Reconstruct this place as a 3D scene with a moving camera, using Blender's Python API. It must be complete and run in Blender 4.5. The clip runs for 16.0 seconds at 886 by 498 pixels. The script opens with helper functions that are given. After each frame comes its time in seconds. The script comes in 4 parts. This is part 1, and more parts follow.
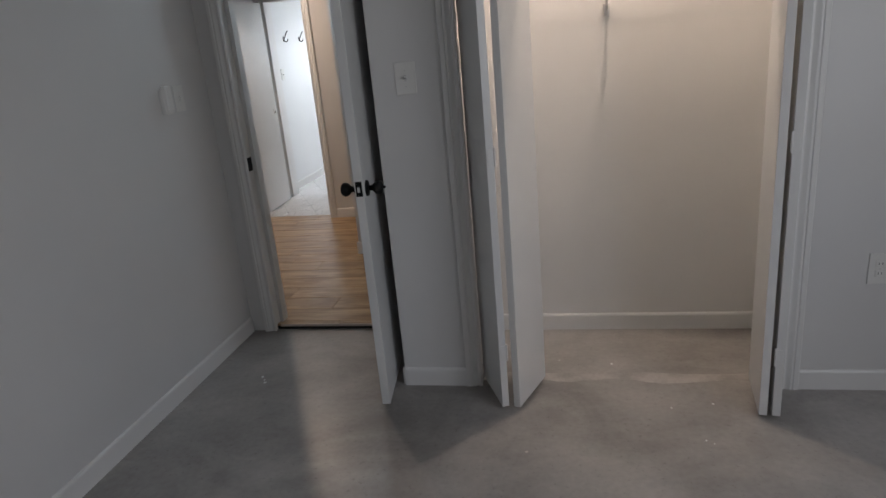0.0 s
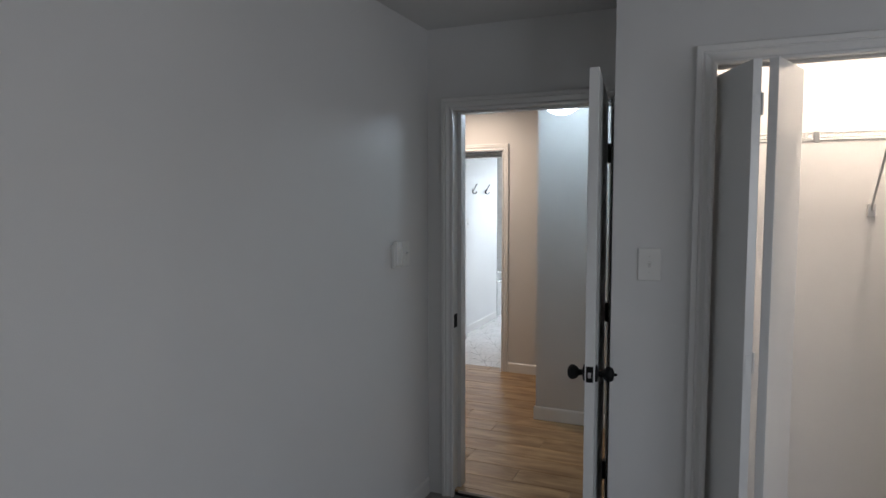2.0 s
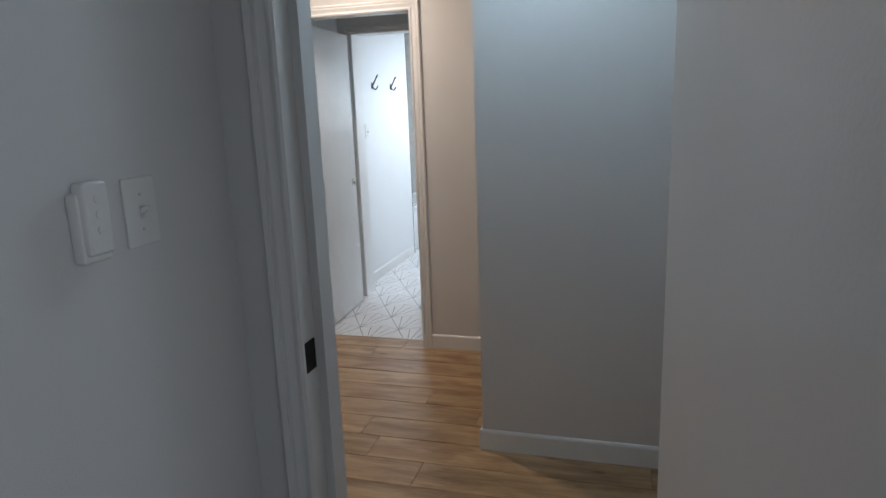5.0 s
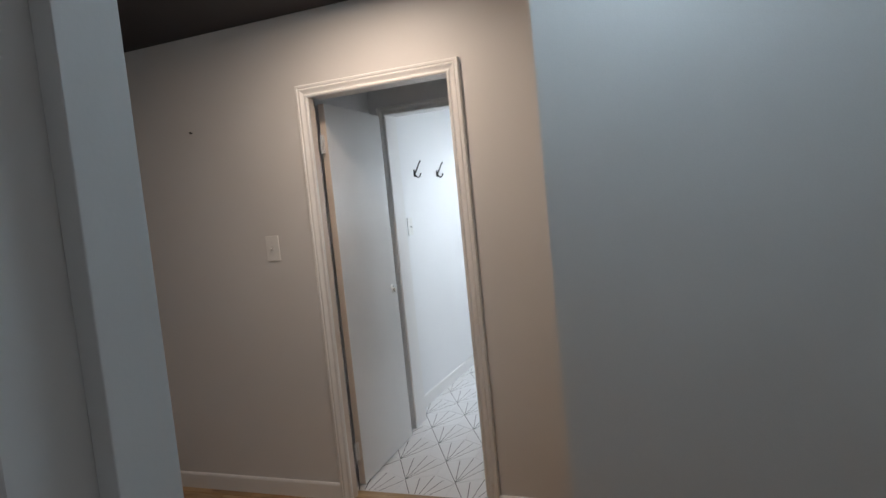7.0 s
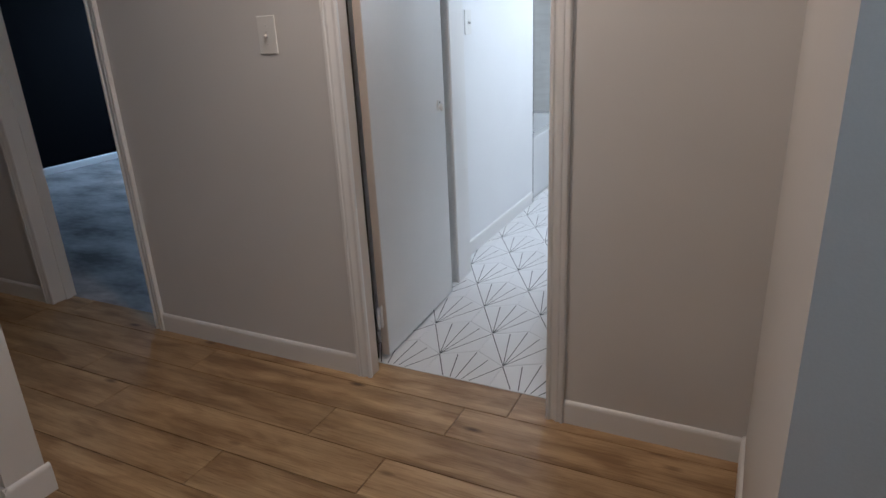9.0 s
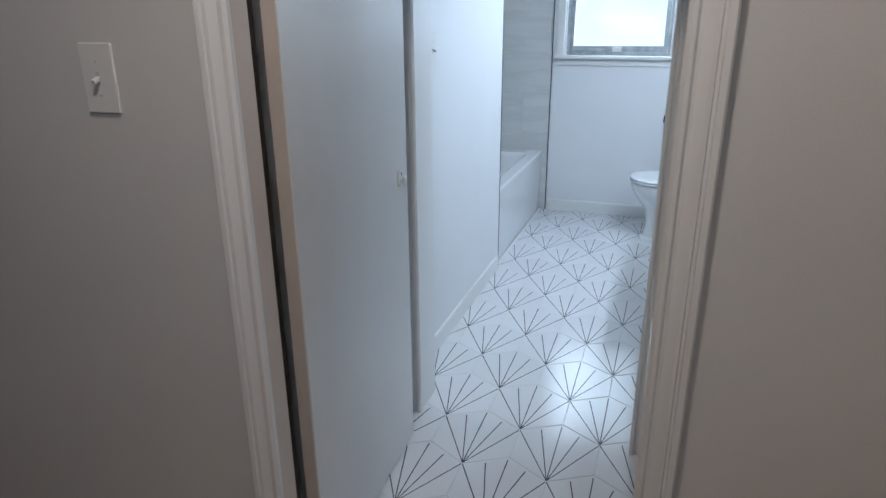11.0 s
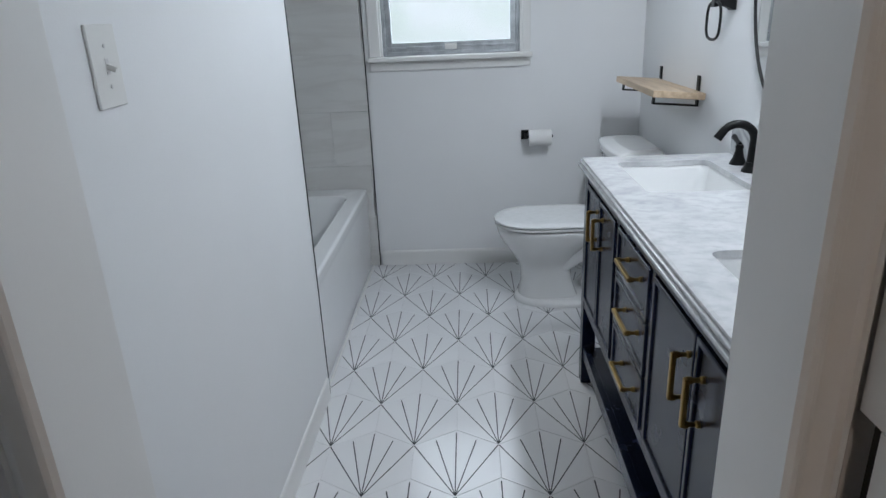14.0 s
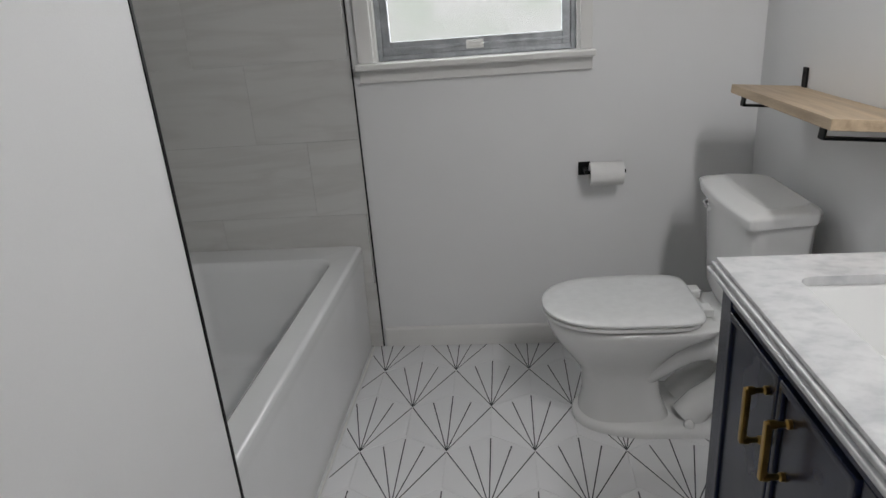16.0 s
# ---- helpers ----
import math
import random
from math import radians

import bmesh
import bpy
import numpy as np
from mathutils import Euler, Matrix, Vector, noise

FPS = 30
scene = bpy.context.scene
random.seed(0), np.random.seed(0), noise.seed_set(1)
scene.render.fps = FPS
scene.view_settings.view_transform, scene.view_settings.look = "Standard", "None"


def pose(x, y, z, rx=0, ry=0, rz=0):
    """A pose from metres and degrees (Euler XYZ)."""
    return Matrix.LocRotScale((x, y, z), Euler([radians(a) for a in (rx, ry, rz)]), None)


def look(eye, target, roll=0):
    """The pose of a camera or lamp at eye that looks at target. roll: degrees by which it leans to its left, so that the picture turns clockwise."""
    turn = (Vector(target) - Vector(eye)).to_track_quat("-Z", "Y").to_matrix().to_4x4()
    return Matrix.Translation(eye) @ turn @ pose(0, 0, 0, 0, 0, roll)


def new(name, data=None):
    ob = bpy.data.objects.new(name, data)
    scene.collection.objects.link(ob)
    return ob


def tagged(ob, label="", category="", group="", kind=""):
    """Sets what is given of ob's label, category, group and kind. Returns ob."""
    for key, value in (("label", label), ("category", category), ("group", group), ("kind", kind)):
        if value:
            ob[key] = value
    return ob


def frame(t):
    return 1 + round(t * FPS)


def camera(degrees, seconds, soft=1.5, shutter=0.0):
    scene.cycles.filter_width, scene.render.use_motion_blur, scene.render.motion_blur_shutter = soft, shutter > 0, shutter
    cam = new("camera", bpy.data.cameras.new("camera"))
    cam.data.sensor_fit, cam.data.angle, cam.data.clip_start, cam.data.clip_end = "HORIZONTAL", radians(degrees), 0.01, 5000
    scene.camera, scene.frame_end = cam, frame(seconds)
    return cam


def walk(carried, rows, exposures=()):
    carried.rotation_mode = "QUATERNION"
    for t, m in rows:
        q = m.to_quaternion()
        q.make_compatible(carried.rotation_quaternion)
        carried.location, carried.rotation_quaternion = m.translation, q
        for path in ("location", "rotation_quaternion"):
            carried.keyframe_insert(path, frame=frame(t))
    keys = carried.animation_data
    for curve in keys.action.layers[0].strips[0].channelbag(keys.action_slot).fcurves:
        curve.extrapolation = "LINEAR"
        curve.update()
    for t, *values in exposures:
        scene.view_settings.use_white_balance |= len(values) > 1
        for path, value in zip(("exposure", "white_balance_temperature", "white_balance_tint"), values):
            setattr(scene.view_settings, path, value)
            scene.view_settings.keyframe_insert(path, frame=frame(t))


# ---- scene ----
cam = camera(69.4, 16.0)
PATH = [
    (0, (2.599, -8.121, 1.449), (2.221, -6.251, 0.85), -5.2),
    (0.5, (2.488, -8.138, 1.476), (1.918, -6.311, 0.894), -2.6),
    (1, (2.412, -8.13, 1.51), (1.704, -6.333, 0.992), -1.3),
    (1.5, (2.316, -8.132, 1.568), (1.56, -6.314, 1.215), 1.3),
    (2, (2.227, -8.098, 1.591), (1.439, -6.265, 1.438), -0.1),
    (2.5, (2.122, -7.858, 1.571), (1.328, -6.03, 1.397), 0.6),
    (3, (1.982, -7.576, 1.539), (1.259, -5.752, 1.148), 0.1),
    (3.5, (1.763, -7.26, 1.509), (1.289, -5.37, 1.055), 1.5),
    (4, (1.701, -6.865, 1.489), (1.243, -4.969, 1.047), 0.5),
    (4.5, (1.676, -6.496, 1.485), (1.188, -4.619, 0.996), -0.8),
    (6.8, (1.388, -5.321, 1.49), (0.674, -3.453, 1.468), -4.9),
    (7, (1.376, -5.242, 1.478), (0.653, -3.384, 1.326), -5.7),
    (7.5, (1.342, -4.969, 1.421), (0.593, -3.176, 0.947), -5.4),
    (8, (1.242, -4.725, 1.378), (0.452, -2.981, 0.798), -5.1),
    (8.2, (1.211, -4.654, 1.358), (0.395, -2.938, 0.734), -5.0),
    (10.3, (0.602, -3.797, 1.38), (-0.218, -2.121, 0.659), -0.5),
    (10.5, (0.585, -3.691, 1.395), (-0.221, -1.997, 0.7), -1.6),
    (11, (0.402, -3.462, 1.414), (-0.226, -1.685, 0.745), -0.4),
    (11.5, (0.278, -3.254, 1.42), (-0.161, -1.39, 0.843), -3.6),
    (12, (0.248, -3.002, 1.421), (-0.209, -1.137, 0.86), -4.4),
    (12.5, (0.205, -2.798, 1.381), (-0.187, -0.972, 0.665), -1.8),
    (13, (0.11, -2.579, 1.37), (-0.024, -0.692, 0.721), -2.4),
    (13.5, (0.055, -2.356, 1.351), (0.049, -0.469, 0.688), -2.6),
    (14, (0.072, -2.059, 1.363), (-0.019, -0.181, 0.683), -2.5),
    (14.5, (0.043, -1.735, 1.361), (-0.017, 0.143, 0.675), -1.9),
    (15, (0.026, -1.45, 1.37), (-0.008, 0.439, 0.715), -3.3),
    (15.5, (0.091, -1.158, 1.37), (-0.038, 0.731, 0.727), -4.0),
    (16, (0.087, -0.957, 1.347), (-0.121, 0.904, 0.645), -4.4),
]
walk(cam, [(t, look(eye, target, roll)) for t, eye, target, roll in PATH], exposures=[(0.0, 0.16, 6400, 11), (2.0, 0.27, 6200, 9), (4.5, 0.33, 5850, 7), (7.0, 0.02, 6150, 9), (8.2, 0.13, 6000, 10), (10.5, -0.09, 5400, 7), (11.5, -0.2, 5350, 6), (13.0, -0.42, 5700, 8), (14.0, -0.66, 6100, 10), (14.5, -0.89, 6500, 13), (15.5, -0.94, 6950, 14), (16.0, -0.98, 7000, 14)])

# watts and strengths of the lamps
BED_W, CLOSET_W, HALL_W, VAN_W, DARK_W, DOME_E, OUT_E, BATH_W = 18.5, 22.0, 13.4, 8.0, 48.0, 14.0, 1.36, 10.5

# ---- world and large lights ----
world = bpy.data.worlds.new("sky")
world.use_nodes = True
scene.world = world
wn = world.node_tree.nodes
sky = wn.new("ShaderNodeTexSky")
sky.sky_type, sky.sun_disc = "NISHITA", False
sky.sun_elevation, sky.sun_rotation = radians(48), radians(160)
world.node_tree.links.new(sky.outputs[0], wn["Background"].inputs[0])
wn["Background"].inputs[1].default_value = 0.08

WARM = (1.0, 0.765, 0.59)


def lamp(name, kind, at, target, watts, colour, size, size_y=0.0):
    data = bpy.data.lights.new(name, kind)
    data.energy, data.color = watts, colour
    if kind == "AREA":
        data.shape = "RECTANGLE" if size_y else "DISK"
        data.size = size
        if size_y:
            data.size_y = size_y
    elif kind == "SUN":
        data.angle = size
    else:
        data.shadow_soft_size = size
    ob = new(name, data)
    ob.matrix_basis = look(at, target)
    return ob


lamp("sun", "SUN", (-6, 14, 16), (0, 0, 0), 0.9, (1.0, 0.97, 0.92), radians(12))
lamp("bedroom_window_light", "AREA", (4.55, -7.9, 1.5), (1.0, -7.6, 1.2), BED_W, (0.94, 0.95, 1.0), 1.7, 1.15)
lamp("closet_bulb", "POINT", (2.815, -5.33, 2.40), (2.815, -5.33, 0), CLOSET_W, (1.0, 0.81, 0.66), 0.022)
lamp("hall_downlight", "AREA", (0.096, -3.125, 2.425), (0.096, -3.125, 0), HALL_W, WARM, 0.14)
for yy, share, ahead in ((-1.22, 0.62, -0.30), (-0.95, 0.55, 0.30), (-0.42, 1.08, 0.90), (-0.14, 1.08, 0.90)):
    lamp("vanity_bulb", "AREA", (0.80, yy, 2.03), (0.60, yy + ahead, 0.4), VAN_W * share, (0.92, 0.965, 1.0), 0.10)
lamp("bath_window_light", "AREA", (0.0, 1.475, 1.60), (0.0, -1.5, 1.0), BATH_W, (0.86, 0.94, 1.0), 0.66, 0.78)
lamp("dark_room_window_light", "AREA", (-4.7, 1.36, 1.5), (-4.3, -1.4, 0.0), DARK_W, (0.55, 0.75, 1.0), 1.3, 1.1)


# ---- materials ----
def material(name, colour, rough=0.5, metal=0.0, var=0.05, scale=6.0, grain=120.0, bump=0.03, tint=None, coat=0.0, stretch=(1, 1, 1), rough_var=0.06, spec=0.5):
    m = bpy.data.materials.new(name)
    m.use_nodes = True
    nt, nd = m.node_tree, m.node_tree.nodes
    b = nd["Principled BSDF"]
    co, mp = nd.new("ShaderNodeTexCoord"), nd.new("ShaderNodeMapping")
    mp.inputs["Scale"].default_value = stretch
    nt.links.new(co.outputs["Object"], mp.inputs["Vector"])
    big, fine = nd.new("ShaderNodeTexNoise"), nd.new("ShaderNodeTexNoise")
    big.inputs["Scale"].default_value, big.inputs["Detail"].default_value = scale, 5
    fine.inputs["Scale"].default_value, fine.inputs["Detail"].default_value = grain, 3
    for n in (big, fine):
        nt.links.new(mp.outputs[0], n.inputs["Vector"])
    ramp = nd.new("ShaderNodeValToRGB")
    lo = [max(0, c * (1 - var)) for c in (tint or colour)]
    hi = [min(1, c * (1 + var)) for c in colour]
    ramp.color_ramp.elements[0].color, ramp.color_ramp.elements[0].position = (*lo, 1), 0.32
    ramp.color_ramp.elements[1].color, ramp.color_ramp.elements[1].position = (*hi, 1), 0.68
    mix = nd.new("ShaderNodeMath")
    mix.operation = "MULTIPLY_ADD"
    mix.inputs[1].default_value = 0.25
    nt.links.new(fine.outputs[0], mix.inputs[0])
    sub = nd.new("ShaderNodeMath")
    sub.operation = "SUBTRACT"
    sub.inputs[1].default_value = 0.125
    nt.links.new(big.outputs[0], sub.inputs[0])
    nt.links.new(sub.outputs[0], mix.inputs[2])
    nt.links.new(mix.outputs[0], ramp.inputs[0])
    nt.links.new(ramp.outputs[0], b.inputs["Base Color"])
    rr = nd.new("ShaderNodeMapRange")
    rr.inputs["To Min"].default_value, rr.inputs["To Max"].default_value = max(0.02, rough - rough_var), min(1, rough + rough_var)
    nt.links.new(big.outputs[0], rr.inputs[0])
    nt.links.new(rr.outputs[0], b.inputs["Roughness"])
    b.inputs["Metallic"].default_value = metal
    b.inputs["Coat Weight"].default_value = coat
    b.inputs["Coat Roughness"].default_value = 0.12
    b.inputs["Specular IOR Level"].default_value = spec
    if bump:
        bp = nd.new("ShaderNodeBump")
        bp.inputs["Strength"].default_value, bp.inputs["Distance"].default_value = bump, 0.004
        nt.links.new(fine.outputs[0], bp.inputs["Height"])
        nt.links.new(bp.outputs[0], b.inputs["Normal"])
    return m


def node_link(m, a, i, b, j):
    m.node_tree.links.new(a.outputs[i], b.inputs[j])


def per_object(m, amount, islands=False):
    """Vary a material's brightness from piece to piece."""
    nd, nt = m.node_tree.nodes, m.node_tree
    b = nd["Principled BSDF"]
    src = b.inputs["Base Color"].links[0].from_socket
    info = nd.new("ShaderNodeNewGeometry") if islands else nd.new("ShaderNodeObjectInfo")
    mr = nd.new("ShaderNodeMapRange")
    mr.inputs["To Min"].default_value, mr.inputs["To Max"].default_value = 1 - amount, 1 + amount
    nt.links.new(info.outputs["Random Per Island" if islands else "Random"], mr.inputs[0])
    hsv = nd.new("ShaderNodeHueSaturation")
    nt.links.new(src, hsv.inputs["Color"])
    nt.links.new(mr.outputs[0], hsv.inputs["Value"])
    nt.links.new(hsv.outputs[0], b.inputs["Base Color"])
    return m


WALL = material("wall_paint", (0.66, 0.655, 0.645), 0.38, var=0.025, scale=1.6, grain=260, bump=0.10, rough_var=0.08)
HALL = material("hall_wall_paint", (0.63, 0.618, 0.60), 0.46, var=0.03, scale=1.4, grain=260, bump=0.10, rough_var=0.08, spec=0.4)
BATH = material("bath_wall_paint", (0.77, 0.775, 0.78), 0.58, var=0.02, scale=1.5, grain=280, bump=0.08, spec=0.35)
# lighter copy of the wall paint; evens out the closet's light by colour
WALLBRIGHT = material("wall_paint_brightened", (0.79, 0.775, 0.75), 0.5, var=0.025, scale=1.6, grain=260, bump=0.10, rough_var=0.08)
TRIM = material("trim_gloss_paint", (0.74, 0.735, 0.72), 0.30, var=0.012, scale=2.5, grain=180, bump=0.04, rough_var=0.02)
DOORW = material("door_paint", (0.70, 0.70, 0.69), 0.30, var=0.03, scale=2.5, grain=140, bump=0.06)
CEIL = material("ceiling_paint", (0.62, 0.62, 0.61), 0.8, var=0.03, scale=2, grain=150, bump=0.12)
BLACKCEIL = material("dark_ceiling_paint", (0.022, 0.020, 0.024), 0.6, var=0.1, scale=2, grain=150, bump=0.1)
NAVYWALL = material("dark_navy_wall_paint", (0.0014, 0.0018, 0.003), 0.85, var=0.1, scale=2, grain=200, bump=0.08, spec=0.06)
BLACK = material("black_metal", (0.004, 0.004, 0.0045), 0.46, metal=0.0, var=0.15, scale=30, bump=0.02, spec=0.2)
CHROME = material("chrome", (0.75, 0.75, 0.76), 0.12, metal=1.0, var=0.02)
STEEL = material("painted_steel", (0.62, 0.61, 0.60), 0.3, metal=0.3, var=0.05)
BRASS = material("aged_brass", (0.36, 0.235, 0.075), 0.33, metal=1.0, var=0.15, scale=40)
PLASTIC = material("white_plastic", (0.72, 0.715, 0.69), 0.3, var=0.02)
PORCELAIN = material("white_porcelain", (0.74, 0.745, 0.74), 0.07, var=0.015, coat=0.5, rough_var=0.02)
ACRYLIC = material("white_acrylic", (0.74, 0.75, 0.755), 0.035, var=0.015, coat=0.5, rough_var=0.01, bump=0.0, spec=0.6)
NAVY = material("navy_lacquer", (0.006, 0.0105, 0.030), 0.26, var=0.2, scale=8, coat=0.08, spec=0.35)
GRASS = material("rough_lawn", (0.055, 0.085, 0.028), 0.9, var=0.35, scale=0.8, grain=40, bump=0.5, tint=(0.075, 0.07, 0.035))
GREYPLASTIC = material("grey_plastic", (0.20, 0.205, 0.21), 0.4, var=0.03)
# near-black colour in place of shade inside the duct and the cabinet
VOID = material("recess_shade_black", (0.02, 0.017, 0.015), 0.9, var=0.3)
GROUT = material("pale_grout", (0.66, 0.665, 0.67), 0.85, var=0.05, scale=20, grain=300)
TILE = per_object(material("white_matt_porcelain_tile", (0.72, 0.725, 0.735), 0.17, var=0.02, scale=4, bump=0.02, rough_var=0.05), 0.025)
INK = material("tile_line_glaze", (0.010, 0.012, 0.018), 0.4, var=0.3, scale=60)
PAPER = material("toilet_tissue", (0.80, 0.80, 0.79), 0.95, var=0.03, grain=200, bump=0.3)
ALU = material("window_aluminium", (0.42, 0.44, 0.46), 0.42, metal=0.75, var=0.2, scale=18, bump=0.05)
FILM = material("protective_film", (0.72, 0.73, 0.73), 0.16, var=0.03, scale=30, bump=0.25, grain=40)
PINE = material("pale_pine_board", (0.50, 0.385, 0.265), 0.5, var=0.12, scale=5, grain=60, stretch=(9, 0.8, 9), tint=(0.42, 0.31, 0.205))
CREAM = material("cream_edge_tone", (0.60, 0.525, 0.455), 0.35, var=0.04, scale=6)
# near-black tone that paints in the shade of the door's hinge gap
HINGESHADE = material("hinge_shade_black", (0.035, 0.027, 0.020), 0.7, var=0.3, scale=5, stretch=(8, 8, 0.8))
# near-black that puts the shade of gaps, slots and holes into colour
GAPDARK = material("gap_shade_dark", (0.02, 0.018, 0.016), 0.8, var=0.2)


def wood_floor():
    m = material("oak_plank", (0.485, 0.335, 0.182), 0.34, var=0.10, scale=2.2, grain=30, stretch=(0.55, 7.5, 1), tint=(0.365, 0.236, 0.12), bump=0.05, rough_var=0.05)
    nd = m.node_tree.nodes
    b = nd["Principled BSDF"]
    co, info = nd.new("ShaderNodeTexCoord"), nd.new("ShaderNodeObjectInfo")
    shift = nd.new("ShaderNodeVectorMath")
    shift.operation = "SCALE"
    shift.inputs[0].default_value = (13.0, 7.0, 3.0)
    node_link(m, info, "Random", shift, "Scale")
    add = nd.new("ShaderNodeVectorMath")
    node_link(m, co, "Object", add, 0)
    node_link(m, shift, 0, add, 1)
    mp = next(n for n in nd if n.type == "MAPPING")
    node_link(m, add, 0, mp, "Vector")
    knots = nd.new("ShaderNodeTexVoronoi")
    knots.inputs["Scale"].default_value = 1.0
    km = nd.new("ShaderNodeMapping")
    km.inputs["Scale"].default_value = (2.2, 6.0, 1)
    node_link(m, add, 0, km, 0)
    node_link(m, km, 0, knots, 0)
    kr = nd.new("ShaderNodeValToRGB")
    kr.color_ramp.elements[0].color, kr.color_ramp.elements[0].position = (0.20, 0.14, 0.10, 1), 0.03
    kr.color_ramp.elements[1].color, kr.color_ramp.elements[1].position = (1, 1, 1, 1), 0.10
    node_link(m, knots, "Distance", kr, 0)
    # cloudy brown staining and fine dark pores along the grain
    for stretch, scale, low, at, amount in (((1.3, 5.0, 1), 2.6, (0.58, 0.50, 0.42), (0.36, 0.56), 0.9), ((0.8, 30.0, 1), 9.0, (0.62, 0.54, 0.46), (0.36, 0.50), 0.6)):
        sm, sn, sr, sx = nd.new("ShaderNodeMapping"), nd.new("ShaderNodeTexNoise"), nd.new("ShaderNodeValToRGB"), nd.new("ShaderNodeMix")
        sm.inputs["Scale"].default_value = stretch
        node_link(m, add, 0, sm, 0)
        sn.inputs["Scale"].default_value, sn.inputs["Detail"].default_value, sn.inputs["Distortion"].default_value = scale, 6, 0.5
        node_link(m, sm, 0, sn, "Vector")
        sr.color_ramp.elements[0].color, sr.color_ramp.elements[0].position = (*low, 1), at[0]
        sr.color_ramp.elements[1].color, sr.color_ramp.elements[1].position = (1, 1, 1, 1), at[1]
        node_link(m, sn, 0, sr, 0)
        sx.data_type, sx.blend_type = "RGBA", "MULTIPLY"
        sx.inputs[0].default_value = amount
        m.node_tree.links.new(b.inputs["Base Color"].links[0].from_socket, sx.inputs[6])
        m.node_tree.links.new(sr.outputs[0], sx.inputs[7])
        m.node_tree.links.new(sx.outputs[2], b.inputs["Base Color"])
    mul = nd.new("ShaderNodeMix")
    mul.data_type, mul.blend_type = "RGBA", "MULTIPLY"
    mul.inputs[0].default_value = 0.9
    m.node_tree.links.new(b.inputs["Base Color"].links[0].from_socket, mul.inputs[6])
    m.node_tree.links.new(kr.outputs[0], mul.inputs[7])
    m.node_tree.links.new(mul.outputs[2], b.inputs["Base Color"])
    return per_object(m, 0.09)


def concrete():
    m = material("troweled_concrete", (0.42, 0.40, 0.38), 0.34, var=0.10, scale=1.3, grain=38, bump=0.05, tint=(0.33, 0.312, 0.296), rough_var=0.12)
    nd = m.node_tree.nodes
    b = nd["Principled BSDF"]
    co = nd.new("ShaderNodeTexCoord")

    def tint_by(source, slot, stops, amount):
        r = nd.new("ShaderNodeValToRGB")
        r.color_ramp.elements[0].color, r.color_ramp.elements[0].position = (*stops[0][1], 1), stops[0][0]
        r.color_ramp.elements[1].color, r.color_ramp.elements[1].position = (*stops[-1][1], 1), stops[-1][0]
        for at, col in stops[1:-1]:
            e = r.color_ramp.elements.new(at)
            e.color = (*col, 1)
        node_link(m, source, slot, r, 0)
        mul = nd.new("ShaderNodeMix")
        mul.data_type, mul.blend_type = "RGBA", "MULTIPLY"
        mul.inputs[0].default_value = amount
        m.node_tree.links.new(b.inputs["Base Color"].links[0].from_socket, mul.inputs[6])
        m.node_tree.links.new(r.outputs[0], mul.inputs[7])
        m.node_tree.links.new(mul.outputs[2], b.inputs["Base Color"])

    def noise(scale, detail, twist, stretch, turn=0.0):
        mp, n = nd.new("ShaderNodeMapping"), nd.new("ShaderNodeTexNoise")
        mp.inputs["Scale"].default_value, mp.inputs["Rotation"].default_value = stretch, (0, 0, turn)
        node_link(m, co, "Object", mp, 0)
        n.inputs["Scale"].default_value, n.inputs["Detail"].default_value, n.inputs["Distortion"].default_value = scale, detail, twist
        node_link(m, mp, 0, n, "Vector")
        return n

    # cloudy trowel patches, long trowel streaks, chips and drops of paint
    tint_by(noise(1.7, 7, 1.2, (1, 1, 1)), 0, [(0.32, (0.64, 0.63, 0.62)), (0.55, (1, 1, 1)), (0.75, (1.15, 1.14, 1.13))], 0.75)
    tint_by(noise(3.2, 7, 1.0, (0.7, 1.6, 1), 0.7), 0, [(0.34, (0.80, 0.79, 0.785)), (0.56, (1.02, 1.02, 1.02)), (0.74, (1.14, 1.13, 1.12))], 0.5)
    tint_by(noise(60.0, 2, 0.0, (1, 1, 1)), 0, [(0.26, (0.70, 0.69, 0.68)), (0.36, (1, 1, 1)), (0.80, (1.06, 1.06, 1.06))], 0.6)
    v = nd.new("ShaderNodeTexVoronoi")
    v.inputs["Scale"].default_value = 3.1
    node_link(m, co, "Object", v, "Vector")
    tint_by(v, "Distance", [(0.0, (1.9, 1.88, 1.85)), (0.016, (1.8, 1.78, 1.75)), (0.022, (1, 1, 1))], 1.0)
    return m


